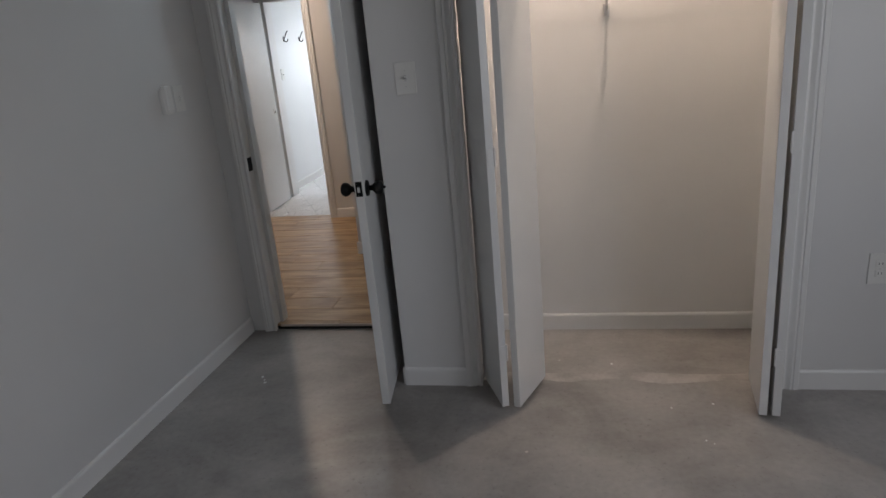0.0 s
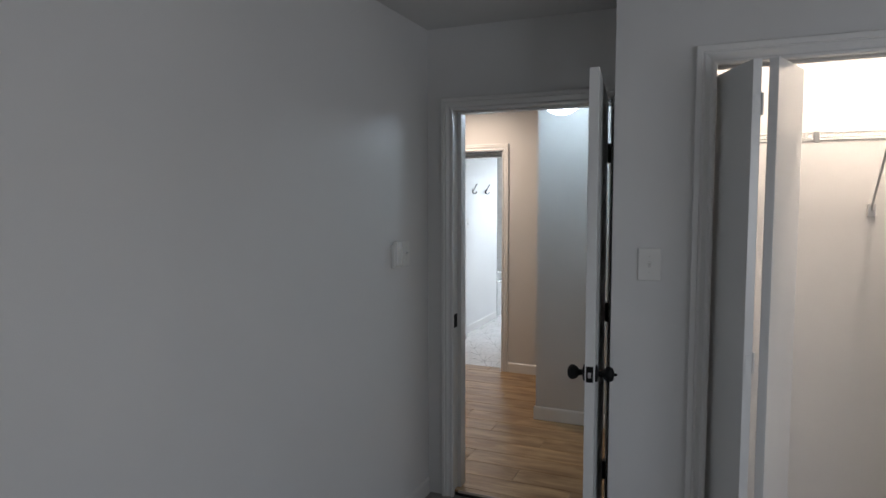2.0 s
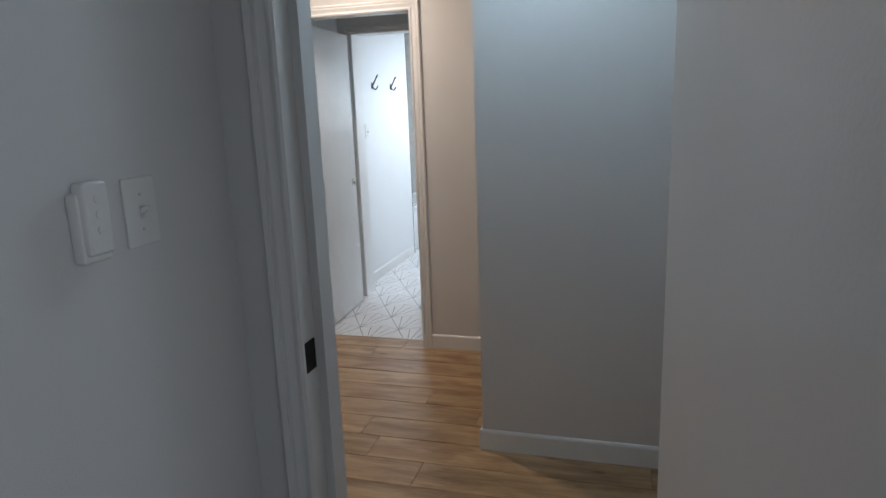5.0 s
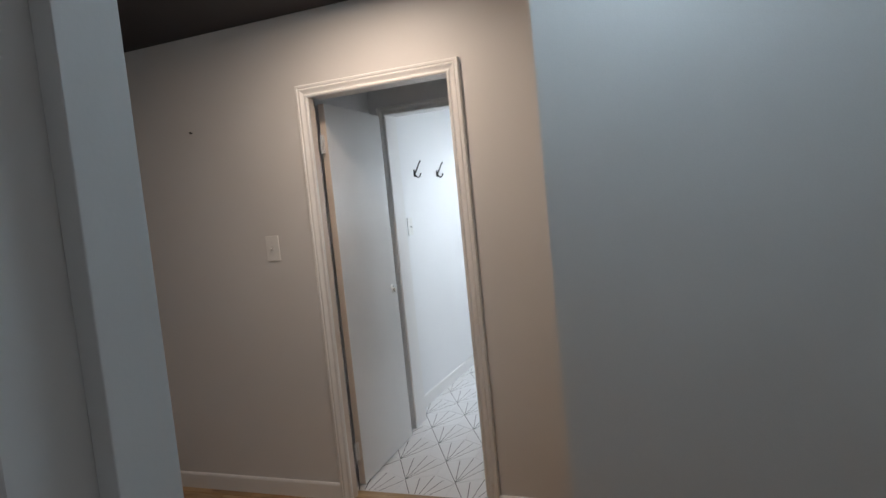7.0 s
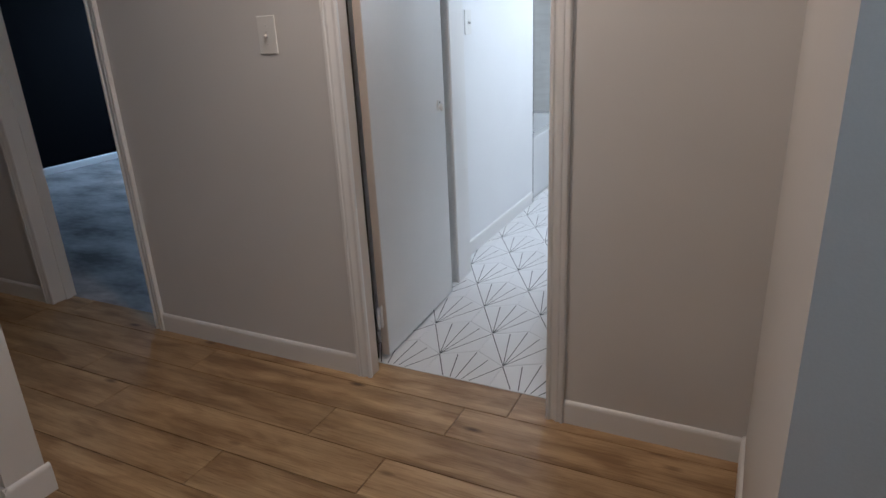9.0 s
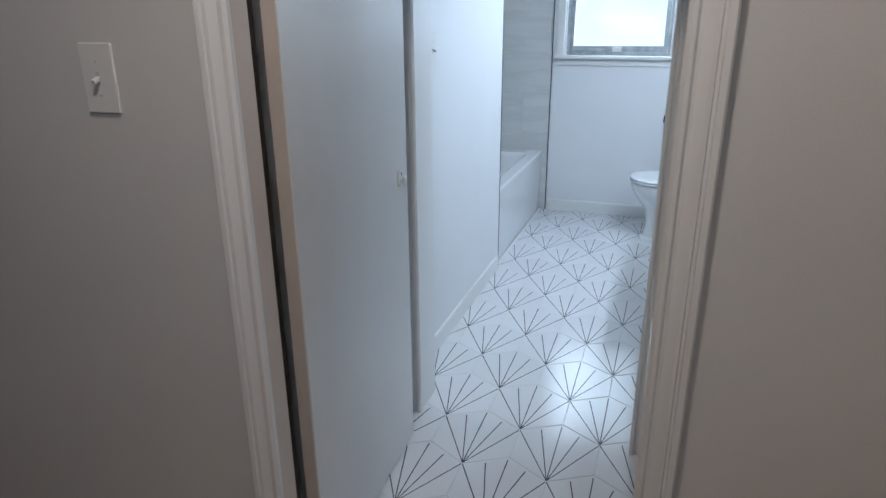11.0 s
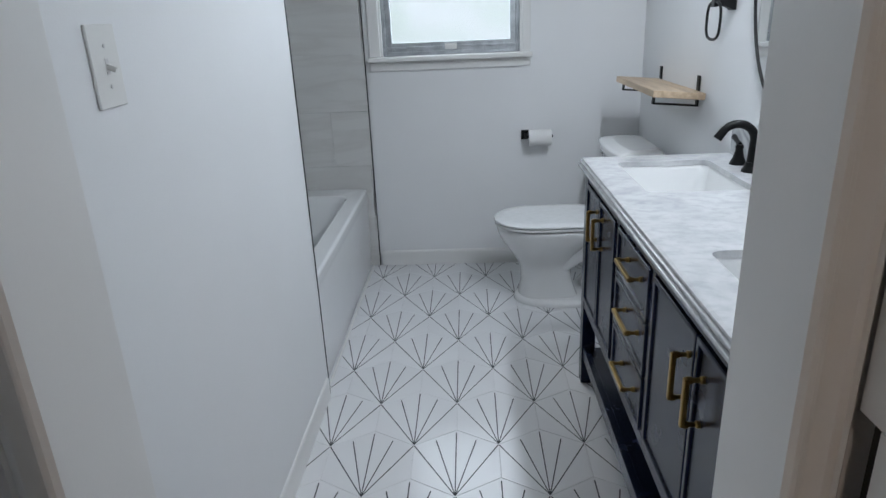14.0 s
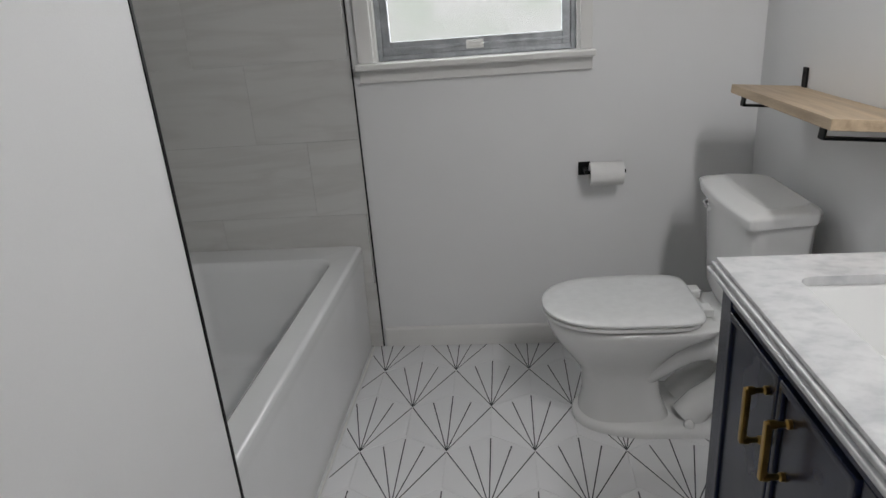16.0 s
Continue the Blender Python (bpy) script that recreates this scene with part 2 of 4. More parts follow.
def veined(name, base, vein, rough, stretch, scale, width, strength, pieces=0.0):
    m = material(name, base, rough, var=0.03, scale=3, bump=0.0, coat=0.1, rough_var=0.03)
    nd = m.node_tree.nodes
    b = nd["Principled BSDF"]
    co, mp, info = nd.new("ShaderNodeTexCoord"), nd.new("ShaderNodeMapping"), nd.new("ShaderNodeObjectInfo")
    mp.inputs["Scale"].default_value = stretch
    shift = nd.new("ShaderNodeVectorMath")
    shift.operation = "SCALE"
    shift.inputs[0].default_value = (17.0, 11.0, 5.0)
    node_link(m, info, "Random", shift, "Scale")
    add = nd.new("ShaderNodeVectorMath")
    node_link(m, co, "Object", add, 0)
    node_link(m, shift, 0, add, 1)
    node_link(m, add, 0, mp, 0)
    warp = nd.new("ShaderNodeTexNoise")
    warp.inputs["Scale"].default_value, warp.inputs["Detail"].default_value, warp.inputs["Distortion"].default_value = scale, 7, 1.1
    node_link(m, mp, 0, warp, "Vector")
    r = nd.new("ShaderNodeValToRGB")
    r.color_ramp.elements[0].color, r.color_ramp.elements[0].position = (*base, 1), 0.5 - width
    r.color_ramp.elements[1].color, r.color_ramp.elements[1].position = (*base, 1), 0.5 + width
    e = r.color_ramp.elements.new(0.5)
    e.color = (*vein, 1)
    node_link(m, warp, 0, r, 0)
    mix = nd.new("ShaderNodeMix")
    mix.data_type = "RGBA"
    mix.inputs[0].default_value = strength
    m.node_tree.links.new(b.inputs["Base Color"].links[0].from_socket, mix.inputs[6])
    m.node_tree.links.new(r.outputs[0], mix.inputs[7])
    m.node_tree.links.new(mix.outputs[2], b.inputs["Base Color"])
    return per_object(m, pieces) if pieces else m


def carrara():
    """White marble with soft grey clouds and a few thin drifting veins."""
    m = material("white_carrara_top", (0.60, 0.605, 0.61), 0.10, var=0.02, scale=3, bump=0.0, coat=0.1, rough_var=0.03)
    nd = m.node_tree.nodes
    b = nd["Principled BSDF"]
    co = nd.new("ShaderNodeTexCoord")
    for stretch, turn, scale, detail, twist, stops, amount in (
            ((1.0, 1.4, 1.0), 0.6, 8.0, 9, 0.3, ((0.34, (0.72, 0.73, 0.75)), (0.56, (1, 1, 1))), 0.5),
            ((1.0, 1.6, 1.0), 0.75, 26.0, 10, 0.25, ((0.34, (0.70, 0.71, 0.73)), (0.52, (1, 1, 1))), 0.45),
            ((1.0, 1.0, 1.0), 0.2, 55.0, 4, 0.0, ((0.30, (0.90, 0.90, 0.91)), (0.60, (1, 1, 1))), 0.6)):
        mp, n, r, x = nd.new("ShaderNodeMapping"), nd.new("ShaderNodeTexNoise"), nd.new("ShaderNodeValToRGB"), nd.new("ShaderNodeMix")
        mp.inputs["Scale"].default_value, mp.inputs["Rotation"].default_value = stretch, (0, 0, turn)
        node_link(m, co, "Object", mp, 0)
        n.inputs["Scale"].default_value, n.inputs["Detail"].default_value, n.inputs["Distortion"].default_value = scale, detail, twist
        node_link(m, mp, 0, n, "Vector")
        for e, (at, col) in zip(r.color_ramp.elements, stops):
            e.position, e.color = at, (*col, 1)
        node_link(m, n, 0, r, 0)
        x.data_type, x.blend_type = "RGBA", "MULTIPLY"
        x.inputs[0].default_value = amount
        m.node_tree.links.new(b.inputs["Base Color"].links[0].from_socket, x.inputs[6])
        m.node_tree.links.new(r.outputs[0], x.inputs[7])
        m.node_tree.links.new(x.outputs[2], b.inputs["Base Color"])
    return m


OAK, CONCRETE = wood_floor(), concrete()
GREYFLOOR = material("grey_dusty_subfloor", (0.42, 0.41, 0.40), 0.45, var=0.3, scale=2.2, grain=16, stretch=(0.9, 1.7, 1), tint=(0.17, 0.16, 0.155), bump=0.05)
MARBLE = carrara()
SPLASH = veined("grey_carrara_splash", (0.62, 0.63, 0.64), (0.30, 0.31, 0.325), 0.13, (1, 1, 1), 8.0, 0.14, 0.85)
SHOWER = veined("streaked_shower_tile", (0.63, 0.63, 0.615), (0.50, 0.49, 0.475), 0.14, (0.9, 0.9, 6.0), 1.1, 0.085, 0.40, 0.012)
MIRROR = material("silvered_mirror", (0.86, 0.87, 0.87), 0.015, metal=1.0, var=0.0, bump=0.0, rough_var=0.0)


def emitter(name, colour, strength, patches=None):
    m = bpy.data.materials.new(name)
    m.use_nodes = True
    nd = m.node_tree.nodes
    b = nd["Principled BSDF"]
    b.inputs["Base Color"].default_value = (0.8, 0.8, 0.8, 1)
    b.inputs["Emission Color"].default_value = (*colour, 1)
    b.inputs["Emission Strength"].default_value = strength
    if patches:
        co, n, r = nd.new("ShaderNodeTexCoord"), nd.new("ShaderNodeTexNoise"), nd.new("ShaderNodeValToRGB")
        n.inputs["Scale"].default_value, n.inputs["Detail"].default_value = 2.6, 10
        node_link(m, co, "Object", n, "Vector")
        r.color_ramp.elements[0].color, r.color_ramp.elements[0].position = (*patches, 1), 0.36
        r.color_ramp.elements[1].color, r.color_ramp.elements[1].position = (*colour, 1), 0.62
        node_link(m, n, 0, r, 0)
        node_link(m, r, 0, b, "Emission Color")
    return m


LENS = emitter("lit_downlight_lens", (1.0, 0.86, 0.70), 6.0)
GLOBE = emitter("lit_opal_glass", (0.71, 0.87, 0.99), DOME_E)
OUTDOORS = emitter("bright_overcast_garden", (0.88, 0.94, 0.96), OUT_E, (0.68, 0.79, 0.73))


def glass():
    m = bpy.data.materials.new("window_glass")
    m.use_nodes = True
    nd = m.node_tree.nodes
    b = nd["Principled BSDF"]
    b.inputs["Base Color"].default_value = (0.95, 0.98, 0.98, 1)
    b.inputs["Roughness"].default_value = 0.03
    b.inputs["Alpha"].default_value = 0.12
    return m


GLASS = glass()


# ---- building helpers ----
def bx(bm, x0, x1, y0, y1, z0, z1, bev=0.0, slot=0, seg=2):
    x0, x1, y0, y1, z0, z1 = min(x0, x1), max(x0, x1), min(y0, y1), max(y0, y1), min(z0, z1), max(z0, z1)
    r = bmesh.ops.create_cube(bm, size=1, matrix=Matrix.LocRotScale(((x0 + x1) / 2, (y0 + y1) / 2, (z0 + z1) / 2), None, (x1 - x0, y1 - y0, z1 - z0)))
    vs = set(r["verts"])
    faces = {f for v in vs for f in v.link_faces}
    for f in faces:
        f.material_index = slot
    if bev:
        es = list({e for v in vs for e in v.link_edges})
        bmesh.ops.bevel(bm, geom=es, offset=bev, segments=seg, affect="EDGES", profile=0.5)
    return bm


def box(*a, **k):
    return bx(bmesh.new(), *a, **k)


def lathe(bm, prof, m, n=24):
    rings = [[bm.verts.new(m @ Vector((r * math.cos(2 * math.pi * i / n), r * math.sin(2 * math.pi * i / n), z))) for i in range(n)] for r, z in prof]
    for a, b in zip(rings, rings[1:]):
        for i in range(n):
            bm.faces.new((a[i], a[(i + 1) % n], b[(i + 1) % n], b[i]))
    bm.faces.new(rings[0][::-1])
    bm.faces.new(rings[-1])
    return bm


def tube(bm, pts, r, n=10, closed=False):
    pts = [Vector(p) for p in pts]
    rings, up = [], None
    for i, p in enumerate(pts):
        a, b = pts[i - 1] if i or closed else pts[0], pts[(i + 1) % len(pts)] if i + 1 < len(pts) or closed else pts[-1]
        d = (b - a).normalized()
        if up is None:
            up = d.orthogonal().normalized()
        up = (up - d * up.dot(d)).normalized()
        side = d.cross(up)
        rad = r[i] if isinstance(r, (list, tuple)) else r
        rings.append([bm.verts.new(p + rad * (math.cos(2 * math.pi * k / n) * up + math.sin(2 * math.pi * k / n) * side)) for k in range(n)])
    pairs = list(zip(rings, rings[1:])) + ([(rings[-1], rings[0])] if closed else [])
    for a, b in pairs:
        for i in range(n):
            bm.faces.new((a[i], a[(i + 1) % n], b[(i + 1) % n], b[i]))
    if not closed:
        bm.faces.new(rings[0][::-1])
        bm.faces.new(rings[-1])
    return bm


def loft(bm, rings, cap0=True, cap1=True):
    vs = [[bm.verts.new(p) for p in ring] for ring in rings]
    n = len(vs[0])
    for a, b in zip(vs, vs[1:]):
        for i in range(n):
            bm.faces.new((a[i], a[(i + 1) % n], b[(i + 1) % n], b[i]))
    if cap0:
        bm.faces.new(vs[0][::-1])
    if cap1:
        bm.faces.new(vs[-1])
    return bm


def mesh(name, bm, mats, smooth=True, angle=50):
    bmesh.ops.recalc_face_normals(bm, faces=bm.faces)
    me = bpy.data.meshes.new(name)
    bm.to_mesh(me)
    bm.free()
    for mt in mats if isinstance(mats, (list, tuple)) else [mats]:
        me.materials.append(mt)
    if smooth:
        me.shade_smooth()
        me.set_sharp_from_angle(angle=radians(angle))
    return me


def even(ob):
    """Let flat faces keep their own normals beside rounded edges."""
    w = ob.modifiers.new("even", "WEIGHTED_NORMAL")
    w.keep_sharp, w.weight = True, 100
    return ob


def slab(cuts_a, cuts_z, hole, t0, t1, put):
    """A plate with rectangular holes, as one closed piece. put(a, t, z) places a corner."""
    bm = bmesh.new()
    vs = {}

    def v(a, z):
        if (a, z) not in vs:
            vs[a, z] = bm.verts.new(put(a, t0, z))
        return vs[a, z]

    faces = []
    for a, b in zip(cuts_a, cuts_a[1:]):
        for c, d in zip(cuts_z, cuts_z[1:]):
            if not hole((a + b) / 2, (c + d) / 2):
                faces.append(bm.faces.new((v(a, c), v(b, c), v(b, d), v(a, d))))
    r = bmesh.ops.extrude_face_region(bm, geom=faces)
    shift = Vector(put(0, t1, 0)) - Vector(put(0, t0, 0))
    bmesh.ops.translate(bm, verts=[g for g in r["geom"] if isinstance(g, bmesh.types.BMVert)], vec=shift)
    return bm


def part(name, bm, mats, parent, label="", smooth=True):
    ob = new(name, mesh(name, bm, mats, smooth))
    if smooth:
        even(ob)
    ob.parent = parent
    if label:
        tagged(ob, label)
    return ob


def thing(name, label, category, group="", at=(0, 0, 0)):
    ob = new(name)
    ob.empty_display_size = 0.05
    ob.location = at
    return tagged(ob, label, category, group)


def solid(name, bm, mats, label, category, group="", kind=""):
    return tagged(even(new(name, mesh(name, bm, mats))), label, category, group, kind)


def structure(name, bm, mats, label="", angle=50):
    return tagged(even(new(name, mesh(name, bm, mats, True, angle))), label, "", "", "structure")


def wall(name, along, t0, t1, a0, a1, z0, z1, openings=(), mat=None, label="", faces=None):
    """A wall that runs along x or y, t0 to t1 thick, with openings (a0, a1, z0, z1) right through it."""
    ca = sorted({a0, a1, *(o[k] for o in openings for k in (0, 1))})
    cz = sorted({z0, z1, *(o[k] for o in openings for k in (2, 3))})
    hole = lambda a, z: any(o[0] < a < o[1] and o[2] < z < o[3] for o in openings)
    put = (lambda a, t, z: (a, t, z)) if along == "x" else (lambda a, t, z: (t, a, z))
    bm = slab(ca, cz, hole, t0, t1, put)
    return structure(name, bm, mat or WALL, label)


# ---- large structure ----
FB, TOP, BTOP = -0.03, 2.447, 2.485

ground = structure("ground", box(-40, 40, -40, 40, -0.5, -0.3), GRASS)
structure("floor_bedroom", box(0.68, 4.7, -9.7, -4.936, -0.2, FB), CONCRETE)
# base coloured near-black, so that the joints between planks look shaded
floor_hall = structure("floor_hall", box(-3.4, 2.4, -4.936, -2.39, -0.2, -0.0115), GAPDARK)
floor_bath = structure("floor_bath", box(-1.38, 1.1, -2.39, 1.56, -0.2, -0.0018), GROUT)
structure("floor_dark_room", box(-5.6, -1.4, -2.43, 1.6, -0.19, -0.004), GREYFLOOR)
structure("ceiling_bedroom", box(0.68, 4.7, -9.7, -4.895, BTOP, BTOP + 0.1), CEIL)
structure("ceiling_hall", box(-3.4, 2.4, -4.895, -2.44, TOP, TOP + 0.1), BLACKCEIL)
structure("ceiling_bath", box(-1.39, 1.1, -2.44, 1.56, TOP, TOP + 0.1), CEIL)
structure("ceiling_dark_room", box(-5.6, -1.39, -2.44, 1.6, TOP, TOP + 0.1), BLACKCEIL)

# band of paler patching mortar along the closet front, with a ragged low lip
PATCH = material("patching_mortar", (0.45, 0.428, 0.405), 0.45, var=0.14, scale=9, grain=60, tint=(0.36, 0.34, 0.32), bump=0.12)
seam, lip = [], 0.0
for k in range(90):
    xs = 2.21 + k * 0.01405
    lip = 0.8 * lip + random.uniform(-0.004, 0.004)
    yc = -5.50 + 0.014 * math.sin(k * 0.19) + 0.010 * math.sin(k * 0.071 + 1.0) + lip
    h, back = random.uniform(0.0012, 0.0024), -5.42 + 0.010 * math.sin(k * 0.13 + 2.0)
    seam.append([(xs, yc - 0.006, FB - 0.002), (xs, yc, FB + h), (xs, yc + 0.012, FB + h * 0.7), (xs, back - 0.02, FB + 0.0008), (xs, back, FB - 0.001)])
structure("trim_concrete_seam", loft(bmesh.new(), seam), PATCH)

LW = 0.788
wall("wall_bedroom_left", "y", LW - 0.12, LW, -9.7, -4.955, -0.2, BTOP)
wall("wall_bedroom_back", "x", -9.7, -9.6, LW, 4.6, -0.2, BTOP)
wall("wall_bedroom_right", "y", 4.6, 4.7, -9.7, -5.55, -0.2, BTOP, [(-8.8, -7.0, 0.9, 2.1)])
wall("wall_closet_front", "x", -5.55, -5.44, 1.85, 4.7, -0.2, BTOP, [(2.19, 3.475, -0.2, 2.093)])
wall("wall_closet_left", "y", 1.90, 1.95, -5.44, -4.955, -0.2, BTOP, (), WALLBRIGHT)
wall("wall_closet_bedroom_side", "y", 1.85, 1.90, -5.44, -4.955, -0.2, BTOP)
wall("wall_closet_right", "y", 3.54, 3.64, -5.44, -4.955, -0.2, BTOP, (), WALLBRIGHT)
wall("wall_closet_back", "x", -4.955, -4.895, 1.90, 3.64, -0.2, BTOP, (), WALLBRIGHT)
wall("wall_bedroom_door", "x", -4.955, -4.895, LW - 0.12, 1.90, -0.2, BTOP, [(0.919, 1.766, -0.2, 2.075)])
wall("wall_hall_south", "x", -4.895, -4.835, -1.08, 2.4, -0.2, BTOP, [(0.919, 1.766, -0.2, 2.075)], HALL)
wall("wall_hall_return", "y", -1.08, -0.98, -4.835, -3.58, -0.2, TOP, [(-4.15, -3.625, 0.10, 0.36)], HALL)
wall("wall_hall_stub", "x", -3.58, -3.46, -3.4, -0.913, -0.2, TOP, (), HALL)
wall("wall_hall_end", "y", -3.4, -3.3, -3.46, -2.5, -0.2, TOP, (), HALL)
wall("wall_hall_jog", "x", -3.645, -3.53, 1.045, 2.4, -0.2, TOP, (), HALL)
wall("wall_hall_jog_return", "y", 1.045, 1.145, -3.53, -2.5, -0.2, TOP, (), HALL)
wall("wall_hall_east", "y", 2.3, 2.4, -4.835, -3.645, -0.2, TOP, (), HALL)
DOORS = [(-2.32, -1.515, -0.2, 2.035), (-0.332, 0.429, -0.2, 2.055)]
wall("wall_hall_north", "x", -2.5, -2.44, -3.4, 1.145, -0.2, TOP, DOORS, HALL)
wall("wall_bath_south", "x", -2.44, -2.38, -1.39, 1.1, -0.2, TOP, [(-0.372, 0.429, -0.2, 2.055)], BATH)
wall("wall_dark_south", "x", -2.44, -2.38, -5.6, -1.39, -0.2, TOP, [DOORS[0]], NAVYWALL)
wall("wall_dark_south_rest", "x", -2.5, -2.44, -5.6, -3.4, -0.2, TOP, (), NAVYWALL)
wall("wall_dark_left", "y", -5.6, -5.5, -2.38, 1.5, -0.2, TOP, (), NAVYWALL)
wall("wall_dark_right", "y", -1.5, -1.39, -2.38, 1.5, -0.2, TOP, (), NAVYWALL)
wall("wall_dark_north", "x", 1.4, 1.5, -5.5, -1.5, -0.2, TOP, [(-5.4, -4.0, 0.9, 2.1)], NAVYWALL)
BL = -0.498
wall("wall_bath_left", "y", BL - 0.11, BL, -2.38, 0.08, -0.2, TOP, (), BATH)
wall("wall_bath_partition", "x", -1.495, -1.340, BL, 0.993, -0.2, TOP, [(-0.401, 0.406, -0.2, 2.065)], BATH)
wall("wall_bath_right", "y", 0.993, 1.1, -2.38, 1.56, -0.2, TOP, (), BATH)
wall_bath_back = wall("wall_bath_back", "x", 1.46, 1.56, -1.38, 0.993, -0.2, TOP, [(-0.386, 0.364, 1.165, 2.06)], BATH)
wall_tub_end = wall("wall_tub_end", "x", -0.02, 0.08, -1.38, BL - 0.11, -0.2, TOP, (), BATH)
wall_tub_side = wall("wall_tub_side", "y", -1.38, -1.28, 0.08, 1.46, -0.2, TOP, (), BATH)

# outdoors, seen washed out through the bathroom window
structure("backdrop_garden", box(-4, 4, 4.9, 4.95, -0.3, 4.6), OUTDOORS)


def casing(name, along, face, sign, o0, o1, top, floor=0.0, w=0.058, mat=None):
    """A mitred moulded casing round an opening from o0 to o1 and up to top, on a wall's face."""
    prof = [(-0.004, 0), (-0.004, 0.010), (0.002, 0.015), (0.008, 0.015), (0.012, 0.009), (0.017, 0.008), (0.024, 0.011), (0.033, 0.017), (0.038, 0.0175), (0.040, 0.0145), (0.044, 0.0145), (0.046, 0.019), (w - 0.003, 0.020), (w, 0.017), (w, 0)]
    rows = []
    for i in range(4):
        row = []
        for u, v in prof:
            a = o0 - u if i < 2 else o1 + u
            z = floor if i in (0, 3) else top + u
            row.append((a, face + sign * v, z) if along == "x" else (face + sign * v, a, z))
        rows.append(row)
    bm = bmesh.new()
    loft(bm, rows)
    return structure(name, bm, mat or TRIM, "", 24)


def jamb(name, along, t0, t1, o0, o1, top, floor=0.0, stop=None, mat=None, proud=0.011, deep=0.034, left_to=None):
    """The lining of an opening, with a door stop at the depth given."""
    bm = bmesh.new()
    lay = (lambda p0, p1, q0, q1, z0, z1: bx(bm, p0, p1, q0, q1, z0, z1, 0.0015)) if along == "x" else (lambda p0, p1, q0, q1, z0, z1: bx(bm, q0, q1, p0, p1, z0, z1, 0.0015))
    lay(o0 - 0.0155, o0, t0 - 0.003, left_to or t1 + 0.003, floor, top + 0.0155)
    lay(o1, o1 + 0.0155, t0 - 0.003, t1 + 0.003, floor, top + 0.0155)
    lay(o0, o1, t0 - 0.003, t1 + 0.003, top, top + 0.0155)
    if stop:
        lay(o0, o0 + proud, stop, stop + deep, floor, top - 0.011)
        lay(o1 - 0.011, o1, stop, stop + deep, floor, top - 0.011)
        lay(o0, o1, stop, stop + deep, top - 0.011, top)
    return structure(name, bm, mat or TRIM)


casing("trim_bedroom_door", "x", -4.955, -1, 0.935, 1.75, 2.060, FB, 0.062)
jamb("trim_bedroom_door_jamb", "x", -4.955, -4.835, 0.935, 1.75, 2.060, FB, -4.895, proud=0.022, deep=0.0625)
casing("trim_bedroom_door_hall", "x", -4.835, 1, 0.935, 1.75, 2.060, 0.0)
casing("trim_closet", "x", -5.55, -1, 2.205, 3.46, 2.078, FB, 0.066)
jamb("trim_closet_jamb", "x", -5.55, -5.44, 2.205, 3.46, 2.078, FB)
casing("trim_bath_door", "x", -2.50, -1, -0.317, 0.414, 2.040)
# cream puts the hall lamp's warm cast into this white jamb's colour
jamb("trim_bath_door_jamb", "x", -2.50, -2.38, -0.317, 0.414, 2.040, left_to=-2.446, mat=CREAM)
# added black pieces stand in for shade behind the bathroom door's hinge edge
structure("trim_hinge_gap_shade", bx(box(-0.3715, -0.3690, -2.444, -2.3795, 0.0, 2.05, 0.0005), -0.470, -0.3695, -2.3790, -2.356, 0.0, 2.05, 0.001), HINGESHADE)
casing("trim_dark_room_door", "x", -2.50, -1, -2.305, -1.530, 2.020)
jamb("trim_dark_room_door_jamb", "x", -2.50, -2.38, -2.305, -1.530, 2.020, 0.0, -2.44)
casing("trim_bath_opening", "x", -1.495, -1, -0.386, 0.391, 2.050, 0.0, 0.050)
jamb("trim_bath_opening_jamb", "x", -1.495, -1.340, -0.386, 0.391, 2.050)


def skirting(along, face, sign, a0, a1, z0=0.0, h=0.088, mat=None, t=0.0125):
    prof = [(0, 0), (t, 0), (t, h - 0.016), (t * 0.84, h - 0.007), (t * 0.48, h - 0.001), (0, h)]
    rows = [[(a, face + sign * v, z0 + z) if along == "x" else (face + sign * v, a, z0 + z) for v, z in prof] for a in (a0, a1)]
    bm = bmesh.new()
    loft(bm, rows)
    return structure("baseboard", bm, mat or TRIM)


skirting("y", LW, 1, -9.6, -4.968, FB)
skirting("x", -9.6, 1, LW, 4.6, FB)
skirting("y", 4.6, -1, -9.6, -5.55, FB)
skirting("x", -5.55, -1, 1.85, 2.139, FB)
skirting("x", -5.55, -1, 3.526, 4.6, FB)
skirting("y", 1.85, -1, -5.55, -4.955, FB)
skirting("x", -4.955, -1, 1.95, 3.54, FB)
skirting("y", 1.95, 1, -5.44, -4.968, FB)
skirting("y", 3.54, -1, -5.44, -4.968, FB)
skirting("x", -3.645, -1, 1.033, 2.3, 0, 0.095)
skirting("y", 1.045, -1, -3.657, -2.5, 0, 0.095)
skirting("x", -2.50, -1, 0.473, 1.033)
skirting("x", -2.50, -1, -1.471, -0.376)
skirting("x", -2.50, -1, -3.3, -2.364)
skirting("y", -0.913, 1, -3.592, -3.448, 0, 0.10)
skirting("x", -3.58, -1, -0.967, -0.901, 0, 0.10)
skirting("y", -0.98, 1, -4.835, -3.58)
skirting("x", -3.46, 1, -3.3, -0.901)
skirting("x", -4.835, 1, -0.967, 0.875)
skirting("y", 2.3, -1, -4.835, -3.657)
skirting("y", BL, 1, -1.340, 0.06, t=0.008)
skirting("x", 1.46, -1, -0.455, 0.981)
skirting("y", 0.993, -1, 0.21, 1.46)
skirting("y", -5.5, 1, -2.38, 1.4, 0, 0.075)

# planks of the hall floor
PW, PL = 0.1795, 1.203
